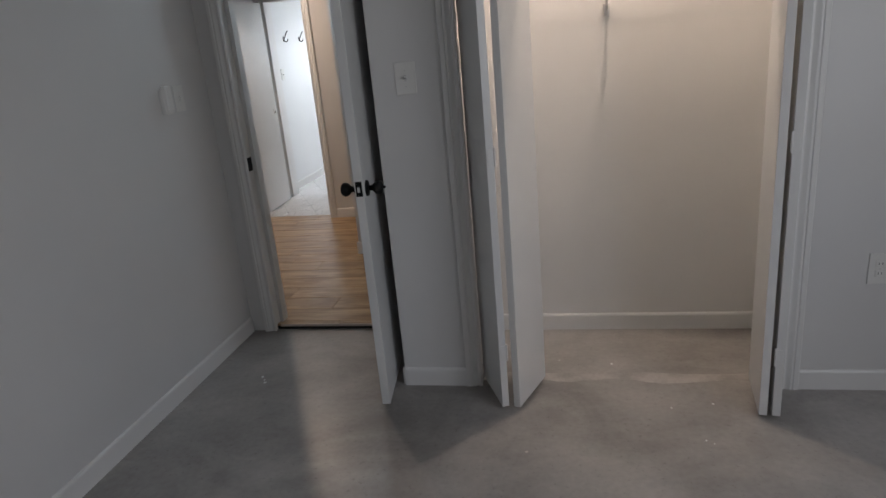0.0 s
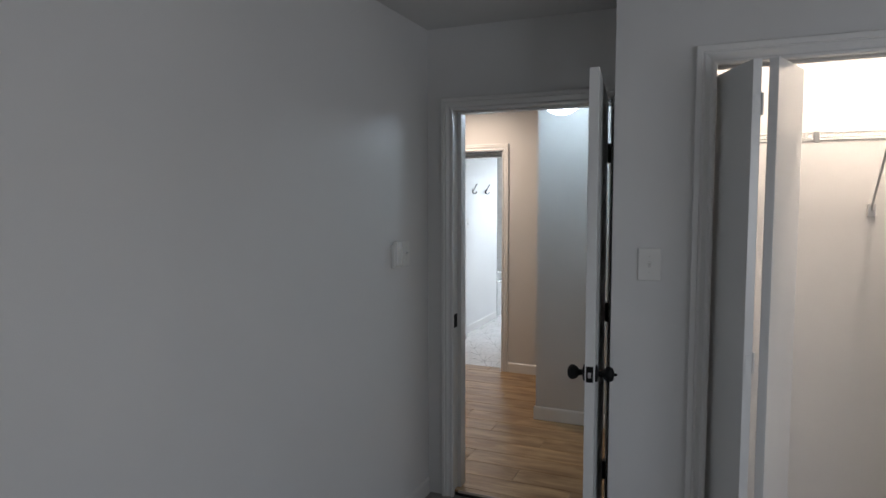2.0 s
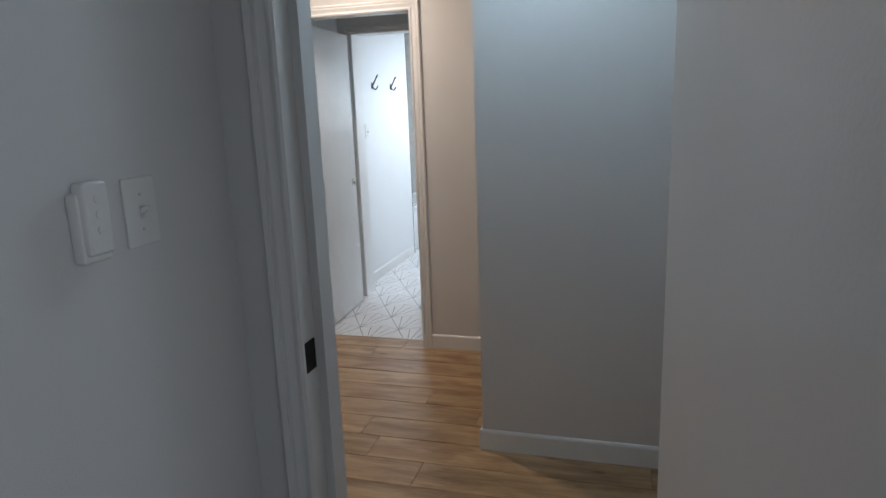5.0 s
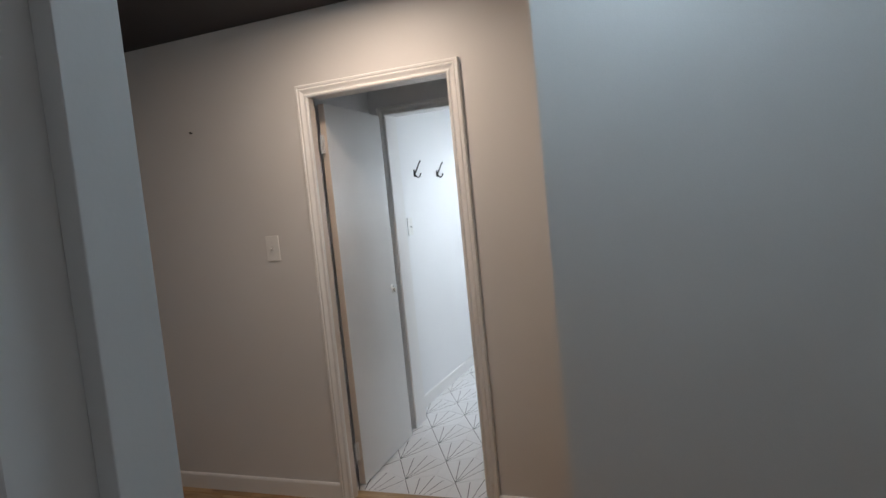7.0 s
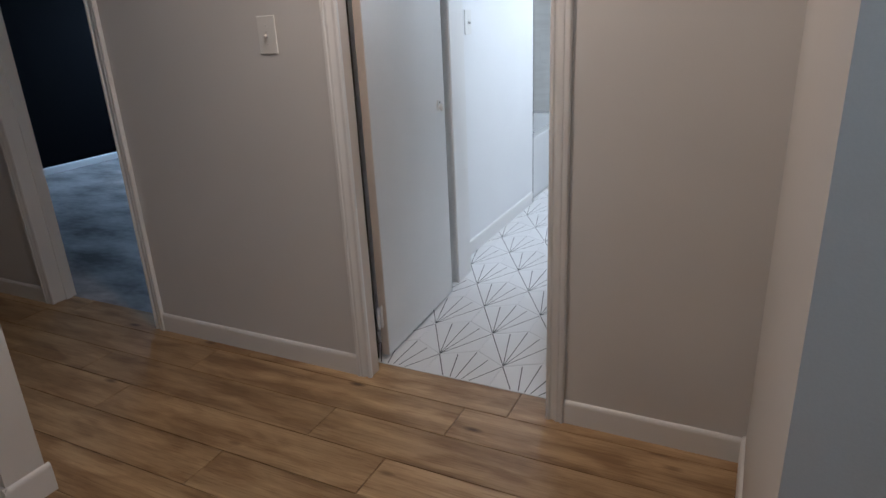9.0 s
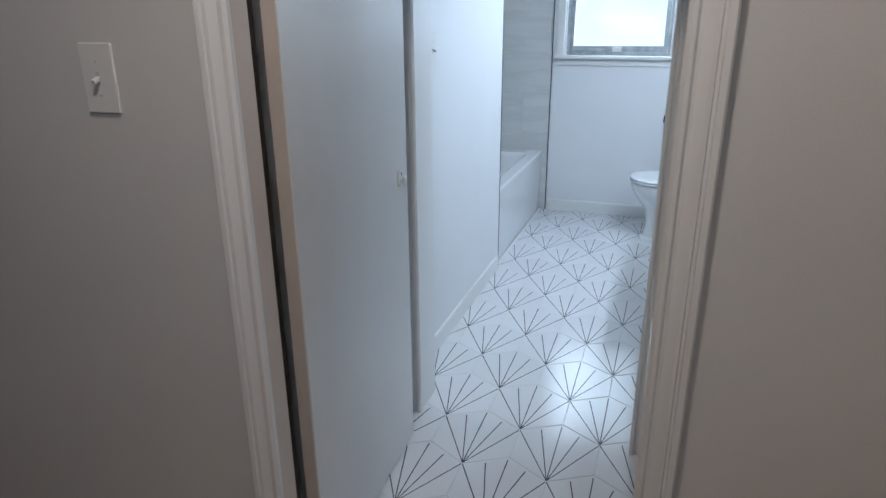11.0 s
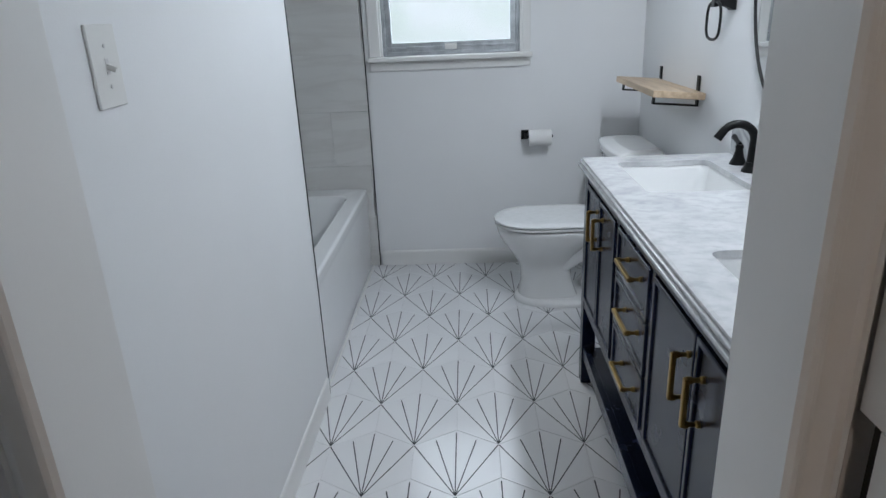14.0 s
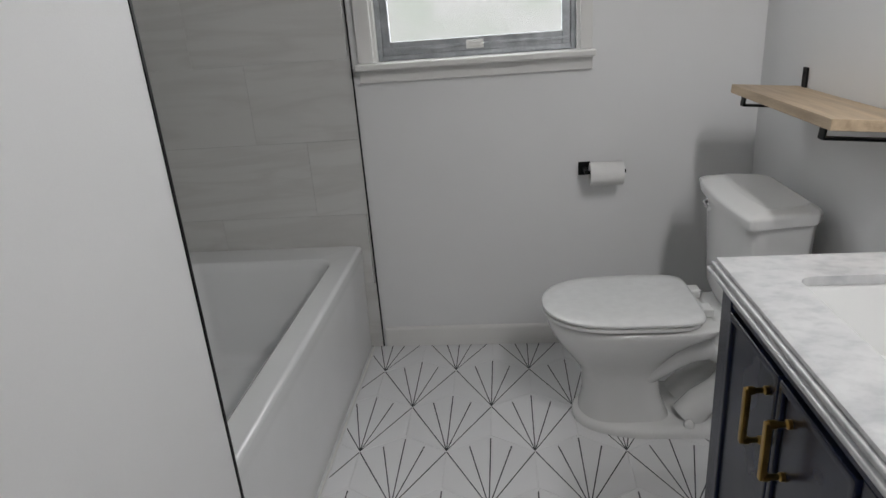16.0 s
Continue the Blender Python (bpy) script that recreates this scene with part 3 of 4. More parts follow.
# where one end joint of each row lies
JOINTS = [0.28, 0.118, -0.328, -0.008, -0.542, -0.24, 0.45, -0.65, 0.82, 1.21, 0.50, 0.84, 1.19, 1.533]
plank_meshes = {}
for r, joint in enumerate(JOINTS + [0.1]):
    y1, y0 = min(-2.379 - r * PW, -2.392), max(-2.379 - (r + 1) * PW, -4.935)
    x = joint - math.ceil((joint + 3.3) / PL) * PL
    while x < 2.3 and y1 - y0 > 0.01:
        a, b = max(x, -3.3), min(x + PL, 2.3)
        if b - a > 0.02:
            key = (round(b - a, 3), round(y1 - y0, 3))
            if key not in plank_meshes:
                plank_meshes[key] = mesh("plank", box(-key[0] / 2 + 0.0010, key[0] / 2 - 0.0010, -key[1] / 2 + 0.0010, key[1] / 2 - 0.0010, -0.0115, 0, 0.0014, seg=1), OAK, False)
            p = new("plank", plank_meshes[key])
            p.parent = floor_hall
            p.location = ((a + b) / 2, (y1 + y0) / 2, random.uniform(-0.0003, 0.0003))
        x += PL
# edge strip where the planks end over the lower concrete
# black strip painted in for the shaded gap below the plank edge
structure("trim_gap_shade", box(0.957, 1.75, -4.9385, -4.936, -0.03, -0.013, 0.0005), GAPDARK)
structure("trim_plank_edge", box(0.957, 1.75, -4.940, -4.9352, -0.013, 0.0006, 0.0008), CREAM)
structure("trim_bath_threshold", box(-0.317, 0.414, -2.394, -2.386, -0.01, 0.0015, 0.0005), STEEL)

# hexagonal floor tiles with a fan of five lines each
HW = 0.287
HS = HW / math.sqrt(3)
LINE = 0.0021


def hex_tile(cx, cy):
    bm = bmesh.new()
    r = HS - 0.0014
    outer = [(r * math.sin(k * math.pi / 3), r * math.cos(k * math.pi / 3)) for k in range(6)]
    inn = [(u * (1 - 0.0012 / r), v * (1 - 0.0012 / r)) for u, v in outer]
    loft(bm, [[(u, v, -0.008) for u, v in outer], [(u, v, -0.0009) for u, v in outer], [(u, v, 0) for u, v in inn]], cap0=False)
    o = Vector((0, -HS + 0.004))
    for tx, ty in ((0, 0.91), (0.415, 0.66), (-0.415, 0.66), (0.855, 0.485), (-0.855, 0.485)):
        e = Vector((tx * HS, ty * HS))
        d = (e - o).normalized()
        s = Vector((-d.y, d.x)) * LINE
        f = bm.faces.new([bm.verts.new((p.x, p.y, 0.00035)) for p in (o + s * 0.8, o - s * 0.8, e - s, e + s)])
        f.material_index = 1
    lo, hi = Vector((BL - 0.004 - cx, -2.388 - cy, 0)), Vector((1.0 - cx, 1.46 - cy, 0))
    for co, no in (((lo.x, 0, 0), (-1, 0, 0)), ((0, lo.y, 0), (0, -1, 0)), ((hi.x, 0, 0), (1, 0, 0)), ((0, hi.y, 0), (0, 1, 0))):
        bmesh.ops.bisect_plane(bm, geom=bm.verts[:] + bm.edges[:] + bm.faces[:], plane_co=co, plane_no=no, clear_outer=True)
    if not bm.faces:
        bm.free()
        return None
    me = bpy.data.meshes.new("floor_tile")
    bm.normal_update()
    for f in bm.faces:
        if f.material_index == 1 and f.normal.z < 0:
            f.normal_flip()
    bm.to_mesh(me)
    bm.free()
    me.materials.append(TILE)
    me.materials.append(INK)
    return me


whole = None
for j in range(-12, 8):
    for i in range(-4, 9):
        if (i + j) % 2:
            continue
        cx, cy = i * HW / 2, j * 1.5 * HS + HS
        inside = BL + 0.16 < cx < 0.84 and -2.2 < cy < 1.28
        if inside and whole:
            me = whole
        else:
            me = hex_tile(cx, cy)
            if inside:
                whole = me
        if me:
            tl = new("floor_tile", me)
            tl.parent = floor_bath
            tl.location = (cx, cy, random.uniform(-0.0003, 0.0003))

# large streaked tiles of the tub surround
SHOWER_GROUT = material("shower_grout", (0.60, 0.595, 0.58), 0.8, var=0.05)


def surround(parent, along, face, sign, a0, a1, z0, z1, shift):
    W, H = 0.60, 0.30
    z, r = z0, 0
    while z < z1 - 1e-4:
        h = min(H, z1 - z)
        a = a0 - (shift + r * 0.2) % W
        while a < a1:
            p0, p1 = max(a, a0), min(a + W, a1)
            if p1 - p0 > 0.01:
                g = 0.0004
                t0, t1 = sorted((face, face + sign * 0.009))
                m = box(p0 + g, p1 - g, t0, t1, z + g, z + h - g, 0.0004, seg=1) if along == "x" else box(t0, t1, p0 + g, p1 - g, z + g, z + h - g, 0.0004, seg=1)
                part("wall_tile", m, SHOWER, parent, "", False)
            a += W
        z += h
        r += 1


surround(wall_bath_back, "x", 1.46, -1, -1.27, -0.472, 0.0, 2.44, 0.21)
surround(wall_tub_side, "y", -1.28, 1, 0.09, 1.45, 0.44, 2.44, 0.05)
surround(wall_tub_end, "x", 0.08, 1, -1.27, -0.509, 0.44, 2.44, 0.4)
structure("trim_tile_edge_back", box(-0.472, -0.4675, 1.449, 1.46, 0.0, 2.44, 0.0008), BLACK)
structure("trim_tile_edge_front", box(-0.508, -0.4958, 0.0805, 0.089, 0.0, 2.44, 0.0008), BLACK)


# ---- bedroom: door, closet, switches ----
def door_leaf(name, label, hinge, angle, width, z0, z1, swing, thick=0.036, mat=None, edge=0.002):
    """A flat slab door. Its origin is the hinge; at angle 0 it runs along +x, and swing is the side of its thickness in y."""
    d = thing(name, label, "door", "", (hinge[0], hinge[1], 0))
    d.rotation_euler = (0, 0, radians(angle))
    part("door_panel", box(edge, width, 0, swing * thick, z0, z1, 0.002), mat or DOORW, d)
    return d


def knob(parent, x, y, z, way, turn=False):
    """A round knob with its rose, standing out along y."""
    m = Matrix.Translation((x, y, z)) @ Matrix.Rotation(radians(-90 if way > 0 else 90), 4, "X")
    k = part("knob", lathe(bmesh.new(), [(0.010, 0.0), (0.011, 0.018), (0.013, 0.026), (0.022, 0.033), (0.0275, 0.043), (0.0285, 0.052), (0.025, 0.061), (0.016, 0.067), (0.004, 0.0685)], m), BLACK, parent, "matte black round knob")
    part("rose", lathe(bmesh.new(), [(0.033, 0), (0.033, 0.004), (0.029, 0.009), (0.014, 0.012)], m), BLACK, k)
    if turn:
        part("turn_button", lathe(bmesh.new(), [(0.006, 0.066), (0.006, 0.074), (0.003, 0.079)], m, 12), BLACK, k)
    return k


bed_door = door_leaf("door_bedroom", "open flat white bedroom door with matte black knob", (1.735, -4.958), -83.5, 0.803, FB + 0.018, 2.062, -1, edge=0.012)
knob(bed_door, 0.741, 0.0, 0.938, 1, True)
knob(bed_door, 0.741, -0.036, 0.938, -1)
part("latch_plate", box(0.802, 0.8045, -0.031, -0.005, 0.918, 0.978, 0.001), BLACK, bed_door)
part("latch_bolt", box(0.803, 0.813, -0.024, -0.012, 0.936, 0.958, 0.002), CHROME, bed_door)
for hz in (0.27, 1.05, 1.81):
    h = part("hinge", box(-0.010, 0.034, 0.0003, 0.0150, hz - 0.045, hz + 0.045, 0.001), BLACK, bed_door, "matte black door hinge")
    part("hinge_pin", lathe(bmesh.new(), [(0.0055, -0.05), (0.0055, 0.05)], Matrix.Translation((-0.006, 0.0165, hz)), 12), BLACK, h)
solid("strike_plate", box(0.9355, 0.9380, -4.957, -4.904, 0.903, 0.976, 0.0008), BLACK, "matte black strike plate in the white door jamb", "strike plate")


def bifold_panel(name, p, q, hinge_side, knob_z=None):
    d = Vector((q[0] - p[0], q[1] - p[1]))
    ob = thing(name, "folded flat white bifold closet door panel", "closet door", "bifold closet doors", (p[0], p[1], 0))
    ob.rotation_euler = (0, 0, math.atan2(d.y, d.x))
    part("door_panel", box(0, d.length, -0.015, 0.015, FB + 0.02, 2.045, 0.0025), DOORW, ob)
    if hinge_side:
        for hz in (0.24, 1.045, 1.90):
            g = part("hinge", box(d.length - 0.001, d.length + 0.0018, -0.009 * hinge_side, 0.020 * hinge_side, hz - 0.03, hz + 0.03, 0.0008), DOORW, ob)
            part("hinge_pin", lathe(bmesh.new(), [(0.004, -0.036), (0.004, 0.036)], Matrix.Translation((d.length + 0.002, 0.0175 * hinge_side, hz)), 10), DOORW, g)
    return ob


bifold_panel("closet_door", (2.2215, -5.497), (2.331, -5.764), 1)
bifold_panel("closet_door", (2.476, -5.500), (2.378, -5.767), 0)
bifold_panel("closet_door", (3.432, -5.490), (3.372, -5.800), -1)
bifold_panel("closet_door", (3.366, -5.500), (3.326, -5.795), 0)
track = thing("closet_door_track", "pale metal bifold door track under the closet head", "door track")
part("track_rail", box(2.21, 3.455, -5.51, -5.485, 2.066, 2.0775, 0.001), STEEL, track)
for px in (2.235, 3.425):
    br = thing("pivot_bracket", "small metal floor pivot bracket for bifold door", "bracket", "bifold floor brackets")
    part("plate", box(px - 0.03, px + 0.03, -5.51, -5.475, FB, FB + 0.003, 0.0008), STEEL, br)
    part("upright", box(px - 0.03, px - 0.027, -5.51, -5.475, FB, FB + 0.03, 0.0008), STEEL, br)
    part("pin", lathe(bmesh.new(), [(0.005, 0), (0.005, 0.022)], Matrix.Translation((px, -5.492, FB + 0.002)), 10), STEEL, br)

# crumbs of plaster left on the concrete
for cx, cy, cr in ((2.791, -5.350, 0.0065), (3.001, -5.723, 0.0050), (3.091, -5.945, 0.0045), (3.169, -5.688, 0.0055), (2.551, -5.318, 0.0045), (3.116, -5.965, 0.0035), (1.102, -5.502, 0.0075), (1.125, -5.530, 0.0055), (1.140, -5.556, 0.0085)):
    bm = bmesh.new()
    bmesh.ops.create_icosphere(bm, subdivisions=1, radius=cr)
    for v in bm.verts:
        v.co = Vector((v.co.x * random.uniform(0.7, 1.3), v.co.y * random.uniform(0.7, 1.3), max(v.co.z * random.uniform(0.35, 0.7), -cr * 0.3)))
    crumb = solid("plaster_crumb", bm, PAPER, "small white plaster crumb on the bare concrete floor", "crumb", "plaster crumbs")
    crumb.location = (cx, cy, FB + cr * 0.29)

# wire closet shelf
shelf = thing("wire_shelf", "white coated wire closet shelf with hanging lip", "shelf")
SX0, SX1, SZ = 1.95, 3.54, 1.845
for yy, zz, rr in ((-5.255, SZ, 0.0032), (-5.255, SZ - 0.028, 0.0032), (-5.10, SZ - 0.004, 0.003), (-4.962, SZ, 0.0032)):
    part("rail", tube(bmesh.new(), [(SX0, yy, zz), (SX1, yy, zz)], rr, 8), PLASTIC, shelf)
wires = bmesh.new()
xx = SX0 + 0.015
while xx < SX1:
    tube(wires, [(xx, -4.962, SZ + 0.003), (xx, -5.252, SZ + 0.003), (xx, -5.258, SZ - 0.002), (xx, -5.258, SZ - 0.030)], 0.0014, 5)
    xx += 0.0254
tagged(part("deck_wires", wires, PLASTIC, shelf), kind="stuff")
for bxp in (2.805,):
    br = part("brace", tube(bmesh.new(), [(bxp, -5.255, SZ - 0.012), (bxp + 0.004, -4.968, 1.565), (bxp + 0.004, -4.962, 1.535)], 0.0052, 10), STEEL, shelf, "diagonal steel shelf brace")
    part("brace_foot", box(bxp - 0.011, bxp + 0.019, -4.968, -4.9555, 1.520, 1.572, 0.002), STEEL, br)
part("joint_clip", box(2.555, 2.575, -5.262, -5.250, SZ - 0.038, SZ + 0.006, 0.002), PLASTIC, shelf)


def plate(name, label, face, out, side, up, w=0.072, h=0.118, kind="switch", mat=None):
    """A wall plate: face point, outward direction and sideways direction on the wall."""
    mat = mat or PLASTIC
    o, s, u = Vector(out), Vector(side), Vector((0, 0, 1))
    m = Matrix((s, o, u)).transposed().to_4x4()
    m.translation = Vector(face)
    t = thing(name, label, "light switch" if kind == "switch" else "outlet", "wall plates")
    t.matrix_basis = m
    part("plate", box(-w / 2, w / 2, 0.0002, 0.006, -h / 2, h / 2, 0.0022, seg=3), mat, t)
    if kind == "switch":
        part("toggle_slot", box(-0.005, 0.005, 0.006, 0.0066, -0.012, 0.012), STEEL, t)
        bm = box(-0.004, 0.004, 0.005, 0.022, -0.004, 0.005, 0.0012)
        bmesh.ops.rotate(bm, verts=bm.verts, cent=(0, 0.006, 0), matrix=Matrix.Rotation(radians(24 * up), 3, "X"))
        part("toggle", bm, PLASTIC, t)
        holes = (-0.031, 0.031)
    else:
        for oz in (-0.02, 0.02):
            r = part("receptacle", box(-0.0165, 0.0165, 0.005, 0.0085, oz - 0.0145, oz + 0.0145, 0.003), mat, t)
            for sx in (-0.006, 0.006):
                part("slot", box(sx - 0.0012, sx + 0.0012, 0.0084, 0.0088, oz - 0.003, oz + 0.006), GAPDARK, r)
        holes = (0.0,)
    for hz in holes:
        part("screw", lathe(bmesh.new(), [(0.0032, 0.0), (0.0032, 0.0012), (0.0015, 0.0018)], Matrix.Translation((0, 0.0058, hz)) @ Matrix.Rotation(radians(-90), 4, "X"), 10), STEEL, t)
    return t


plate("light_switch", "white toggle light switch plate beside the closet", (1.991, -5.55, 1.344), (0, -1, 0), (1, 0, 0), 1, 0.084, 0.124)
plate("light_switch", "white toggle light switch plate beside a remote cradle", (LW, -5.232, 1.324), (1, 0, 0), (0, 1, 0), 1, 0.078, 0.122)
plate("light_switch", "white toggle light switch plate beside the bathroom door", (-0.620, -2.50, 1.318), (0, -1, 0), (1, 0, 0), -1, 0.078, 0.128)
plate("light_switch", "white toggle light switch plate on the bathroom wall", (BL, -1.035, 1.312), (1, 0, 0), (0, 1, 0), -1, 0.082, 0.126)
plate("wall_outlet", "white double outlet on the pale bedroom wall", (3.782, -5.55, 0.494), (0, -1, 0), (1, 0, 0), 1, 0.08, 0.124, "outlet")
plate("wall_outlet", "grey double outlet on the dark navy wall", (-5.5, 0.60, 0.488), (1, 0, 0), (0, 1, 0), 1, 0.078, 0.122, "outlet", GREYPLASTIC)

cradle = thing("fan_remote", "white plastic fan remote in a wall cradle", "remote")
part("cradle", box(LW, LW + 0.024, -5.388, -5.330, 1.262, 1.375, 0.005), PLASTIC, cradle)
rm = part("handset", box(LW + 0.010, LW + 0.036, -5.384, -5.334, 1.275, 1.392, 0.006, seg=3), PLASTIC, cradle)
for bz in (1.365, 1.34, 1.315):
    part("button", lathe(bmesh.new(), [(0.007, 0), (0.007, 0.0015), (0.005, 0.002)], Matrix.Translation((LW + 0.0356, -5.359, bz)) @ Matrix.Rotation(radians(90), 4, "Y"), 14), PLASTIC, rm)

# ---- hall: lamps, return duct, nail ----
dome = thing("ceiling_globe_lamp", "lit white opal globe lamp on the dark hall ceiling", "ceiling lamp")
part("shade", lathe(bmesh.new(), [(0.005, 2.112)] + [(0.142 * math.sin(a), 2.252 - 0.142 * math.cos(a)) for a in [0.15 * k for k in range(1, 19)]] + [(0.05, 2.40)], Matrix.Translation((1.326, -4.15, 0)), 40), GLOBE, dome)
part("canopy", lathe(bmesh.new(), [(0.055, 2.385), (0.075, 2.405), (0.08, 2.447)], Matrix.Translation((1.326, -4.15, 0)), 32), PLASTIC, dome)
can = thing("recessed_ceiling_light", "lit recessed round ceiling light with white trim", "ceiling light")
part("lens", lathe(bmesh.new(), [(0.0735, 2.4325), (0.0735, 2.437)], Matrix.Translation((0.096, -3.125, 0)), 40), LENS, can, "glowing frosted lens")
part("trim_ring", loft(bmesh.new(), [[(0.096 + r * math.cos(a), -3.125 + r * math.sin(a), z) for a in [2 * math.pi * k / 40 for k in range(40)]] for r, z in ((0.072, 2.435), (0.075, 2.430), (0.092, 2.440), (0.095, 2.447))], False, False), PLASTIC, can)

duct = thing("return_air_opening", "uncovered dark return air duct in the hall wall", "air duct")
# duct sides coloured near-black, so the opening's shade is in the colour
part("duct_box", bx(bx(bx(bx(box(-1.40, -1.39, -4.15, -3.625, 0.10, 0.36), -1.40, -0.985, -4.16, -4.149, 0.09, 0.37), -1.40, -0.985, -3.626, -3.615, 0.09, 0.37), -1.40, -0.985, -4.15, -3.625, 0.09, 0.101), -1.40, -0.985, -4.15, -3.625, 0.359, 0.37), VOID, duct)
part("duct_edge", bx(bx(box(-0.984, -0.977, -3.632, -3.622, 0.095, 0.365, 0.001), -0.984, -0.977, -4.155, -3.632, 0.357, 0.366, 0.001), -0.984, -0.977, -4.155, -3.632, 0.094, 0.102, 0.001), STEEL, duct)
solid("wall_nail", lathe(bmesh.new(), [(0.003, 0), (0.003, 0.012), (0.006, 0.013), (0.006, 0.015)], Matrix.Translation((-1.044, -2.5, 1.96)) @ Matrix.Rotation(radians(90), 4, "X"), 10), BLACK, "small dark nail stuck in the pale hall wall", "nail")
solid("strike_plate", box(-2.3045, -2.302, -2.436, -2.404, 0.88, 0.96, 0.0008), BLACK, "black strike plate in the dark room's jamb", "strike plate")

# ---- bathroom entry: door and built-in cabinet ----
bath_door = door_leaf("door_bathroom", "open flat white bathroom door with no lever fitted", (-0.324, -2.345), 92.8, 0.703, 0.012, 2.028, 1, 0.036)
part("door_edge", box(-0.0012, 0.0018, 0.002, 0.034, 0.014, 2.026, 0.0005), CREAM, bath_door, "cream-coloured hinge edge")
TK = Matrix.Translation((0.628, 0.0, 0.968)) @ Matrix.Diagonal((0.62, 1, 1, 1)) @ Matrix.Rotation(radians(90), 4, "X")
latch = part("thumb_latch", lathe(bmesh.new(), [(0.0265, 0), (0.0265, 0.002), (0.0235, 0.005), (0.012, 0.006)], TK, 24), PLASTIC, bath_door, "paint-clogged white oval thumb latch")
part("thumb_turn", lathe(bmesh.new(), [(0.007, 0.005), (0.008, 0.010), (0.015, 0.013), (0.017, 0.018), (0.013, 0.023), (0.004, 0.025)], Matrix.Translation((0, 0, -0.008)) @ TK, 18), PLASTIC, latch)
part("screw_hole", lathe(bmesh.new(), [(0.0055, 0.0055), (0.0055, 0.0064)], Matrix.Translation((0.006, 0, 0.013)) @ TK, 12), GAPDARK, latch)
for hz in (0.20, 1.82):
    h = part("hinge", box(-0.045, 0.001, 0.016, 0.019, hz - 0.045, hz + 0.045, 0.0008), STEEL, bath_door, "painted steel hinge")
    part("hinge_pin", lathe(bmesh.new(), [(0.0055, -0.047), (0.0055, 0.047)], Matrix.Translation((-0.020, 0.014, hz)), 12), STEEL, h)

CX = 0.445
cab = thing("builtin_cabinet", "white built-in cabinet with slotted panel and open lower fronts", "cabinet")
# carcass coloured near-black to paint shade into gaps between the white fronts
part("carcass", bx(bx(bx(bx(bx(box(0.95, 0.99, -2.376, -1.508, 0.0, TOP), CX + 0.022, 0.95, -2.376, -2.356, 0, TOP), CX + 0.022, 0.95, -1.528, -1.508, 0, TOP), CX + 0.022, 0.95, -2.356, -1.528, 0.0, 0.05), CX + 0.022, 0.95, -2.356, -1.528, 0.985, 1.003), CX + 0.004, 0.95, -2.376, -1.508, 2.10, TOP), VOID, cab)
for y0, y1, kn in ((-1.892, -1.512, -1.830), (-2.374, -1.896, -1.940)):
    d = part("upper_door", box(CX, CX + 0.02, y0 + 0.0004, y1 - 0.0004, 0.9865, 2.095, 0.0012), DOORW, cab)
    # flat black disc drawn for a small hole, its shade given by colour
    part("hole_disc", lathe(bmesh.new(), [(0.0056, 0), (0.0056, 0.0006), (0.0042, 0.0011), (0.0012, 0.0009)], Matrix.Translation((CX, kn, 1.427)) @ Matrix.Rotation(radians(-90), 4, "Y"), 16), GAPDARK, d)
SLOTS = [(0.7928, 0.7984, -1.642), (0.8472, 0.8528, -1.624), (0.9072, 0.9128, -1.662)]
slotted = slab([-2.372, -2.20, *sorted(s[2] for s in SLOTS), -1.548], [0.722, *(z for s in SLOTS for z in s[:2]), 0.986], lambda a, z: any(-2.20 < a < s[2] and s[0] < z < s[1] for s in SLOTS), CX, CX + 0.005, lambda a, t, z: (t, a, z))
part("slotted_panel", slotted, DOORW, cab, "white panel with three long vent slots")
for y0, y1, out in ((-1.845, -1.512, 0.018), (-2.372, -1.853, 0.030)):
    front = box(CX - out, CX - out + 0.018, y0, y1, 0.06, 0.692, 0.003)
    f = part("lower_front", front, DOORW, cab)
    part("front_lip", box(CX - out - 0.004, CX - out, y0 + 0.01, y1 - 0.01, 0.660, 0.688, 0.001), DOORW, f)

# ---- bathroom: hooks, tub ----
for hy in (-0.862, -0.402):
    h = thing("robe_hook", "black double robe hook on the white bathroom wall", "hook", "robe hooks")
    X = BL
    part("back_plate", box(X, X + 0.006, hy - 0.010, hy + 0.010, 1.668, 1.722, 0.002), BLACK, h)
    part("upper_arm", tube(bmesh.new(), [(X + 0.004, hy, 1.688), (X + 0.022, hy, 1.715), (X + 0.046, hy, 1.762), (X + 0.060, hy, 1.780)], [0.006, 0.0055, 0.005, 0.0065], 10), BLACK, h)
    part("lower_arm", tube(bmesh.new(), [(X + 0.004, hy, 1.690), (X + 0.018, hy, 1.668), (X + 0.034, hy, 1.662), (X + 0.048, hy, 1.672), (X + 0.054, hy, 1.690)], [0.006, 0.0055, 0.005, 0.005, 0.0065], 10), BLACK, h)

tub = thing("bathtub", "white alcove bathtub with a plain glossy apron", "bathtub", "", (-0.9, 0.8, 0))


def rrect(x0, x1, y0, y1, r, z, n=6):
    pts = []
    for cx, cy, a0 in ((x1 - r, y1 - r, 0), (x0 + r, y1 - r, 90), (x0 + r, y0 + r, 180), (x1 - r, y0 + r, 270)):
        for k in range(n + 1):
            a = radians(a0 + 90 * k / n)
            pts.append((cx + r * math.cos(a), cy + r * math.sin(a), z))
    return pts


def local(pts, o=(-0.9, 0.8, 0)):
    return [(p[0] - o[0], p[1] - o[1], p[2] - o[2]) for p in pts]


TX0, TX1, TY0, TY1 = -1.268, -0.512, 0.092, 1.449
tb = bmesh.new()
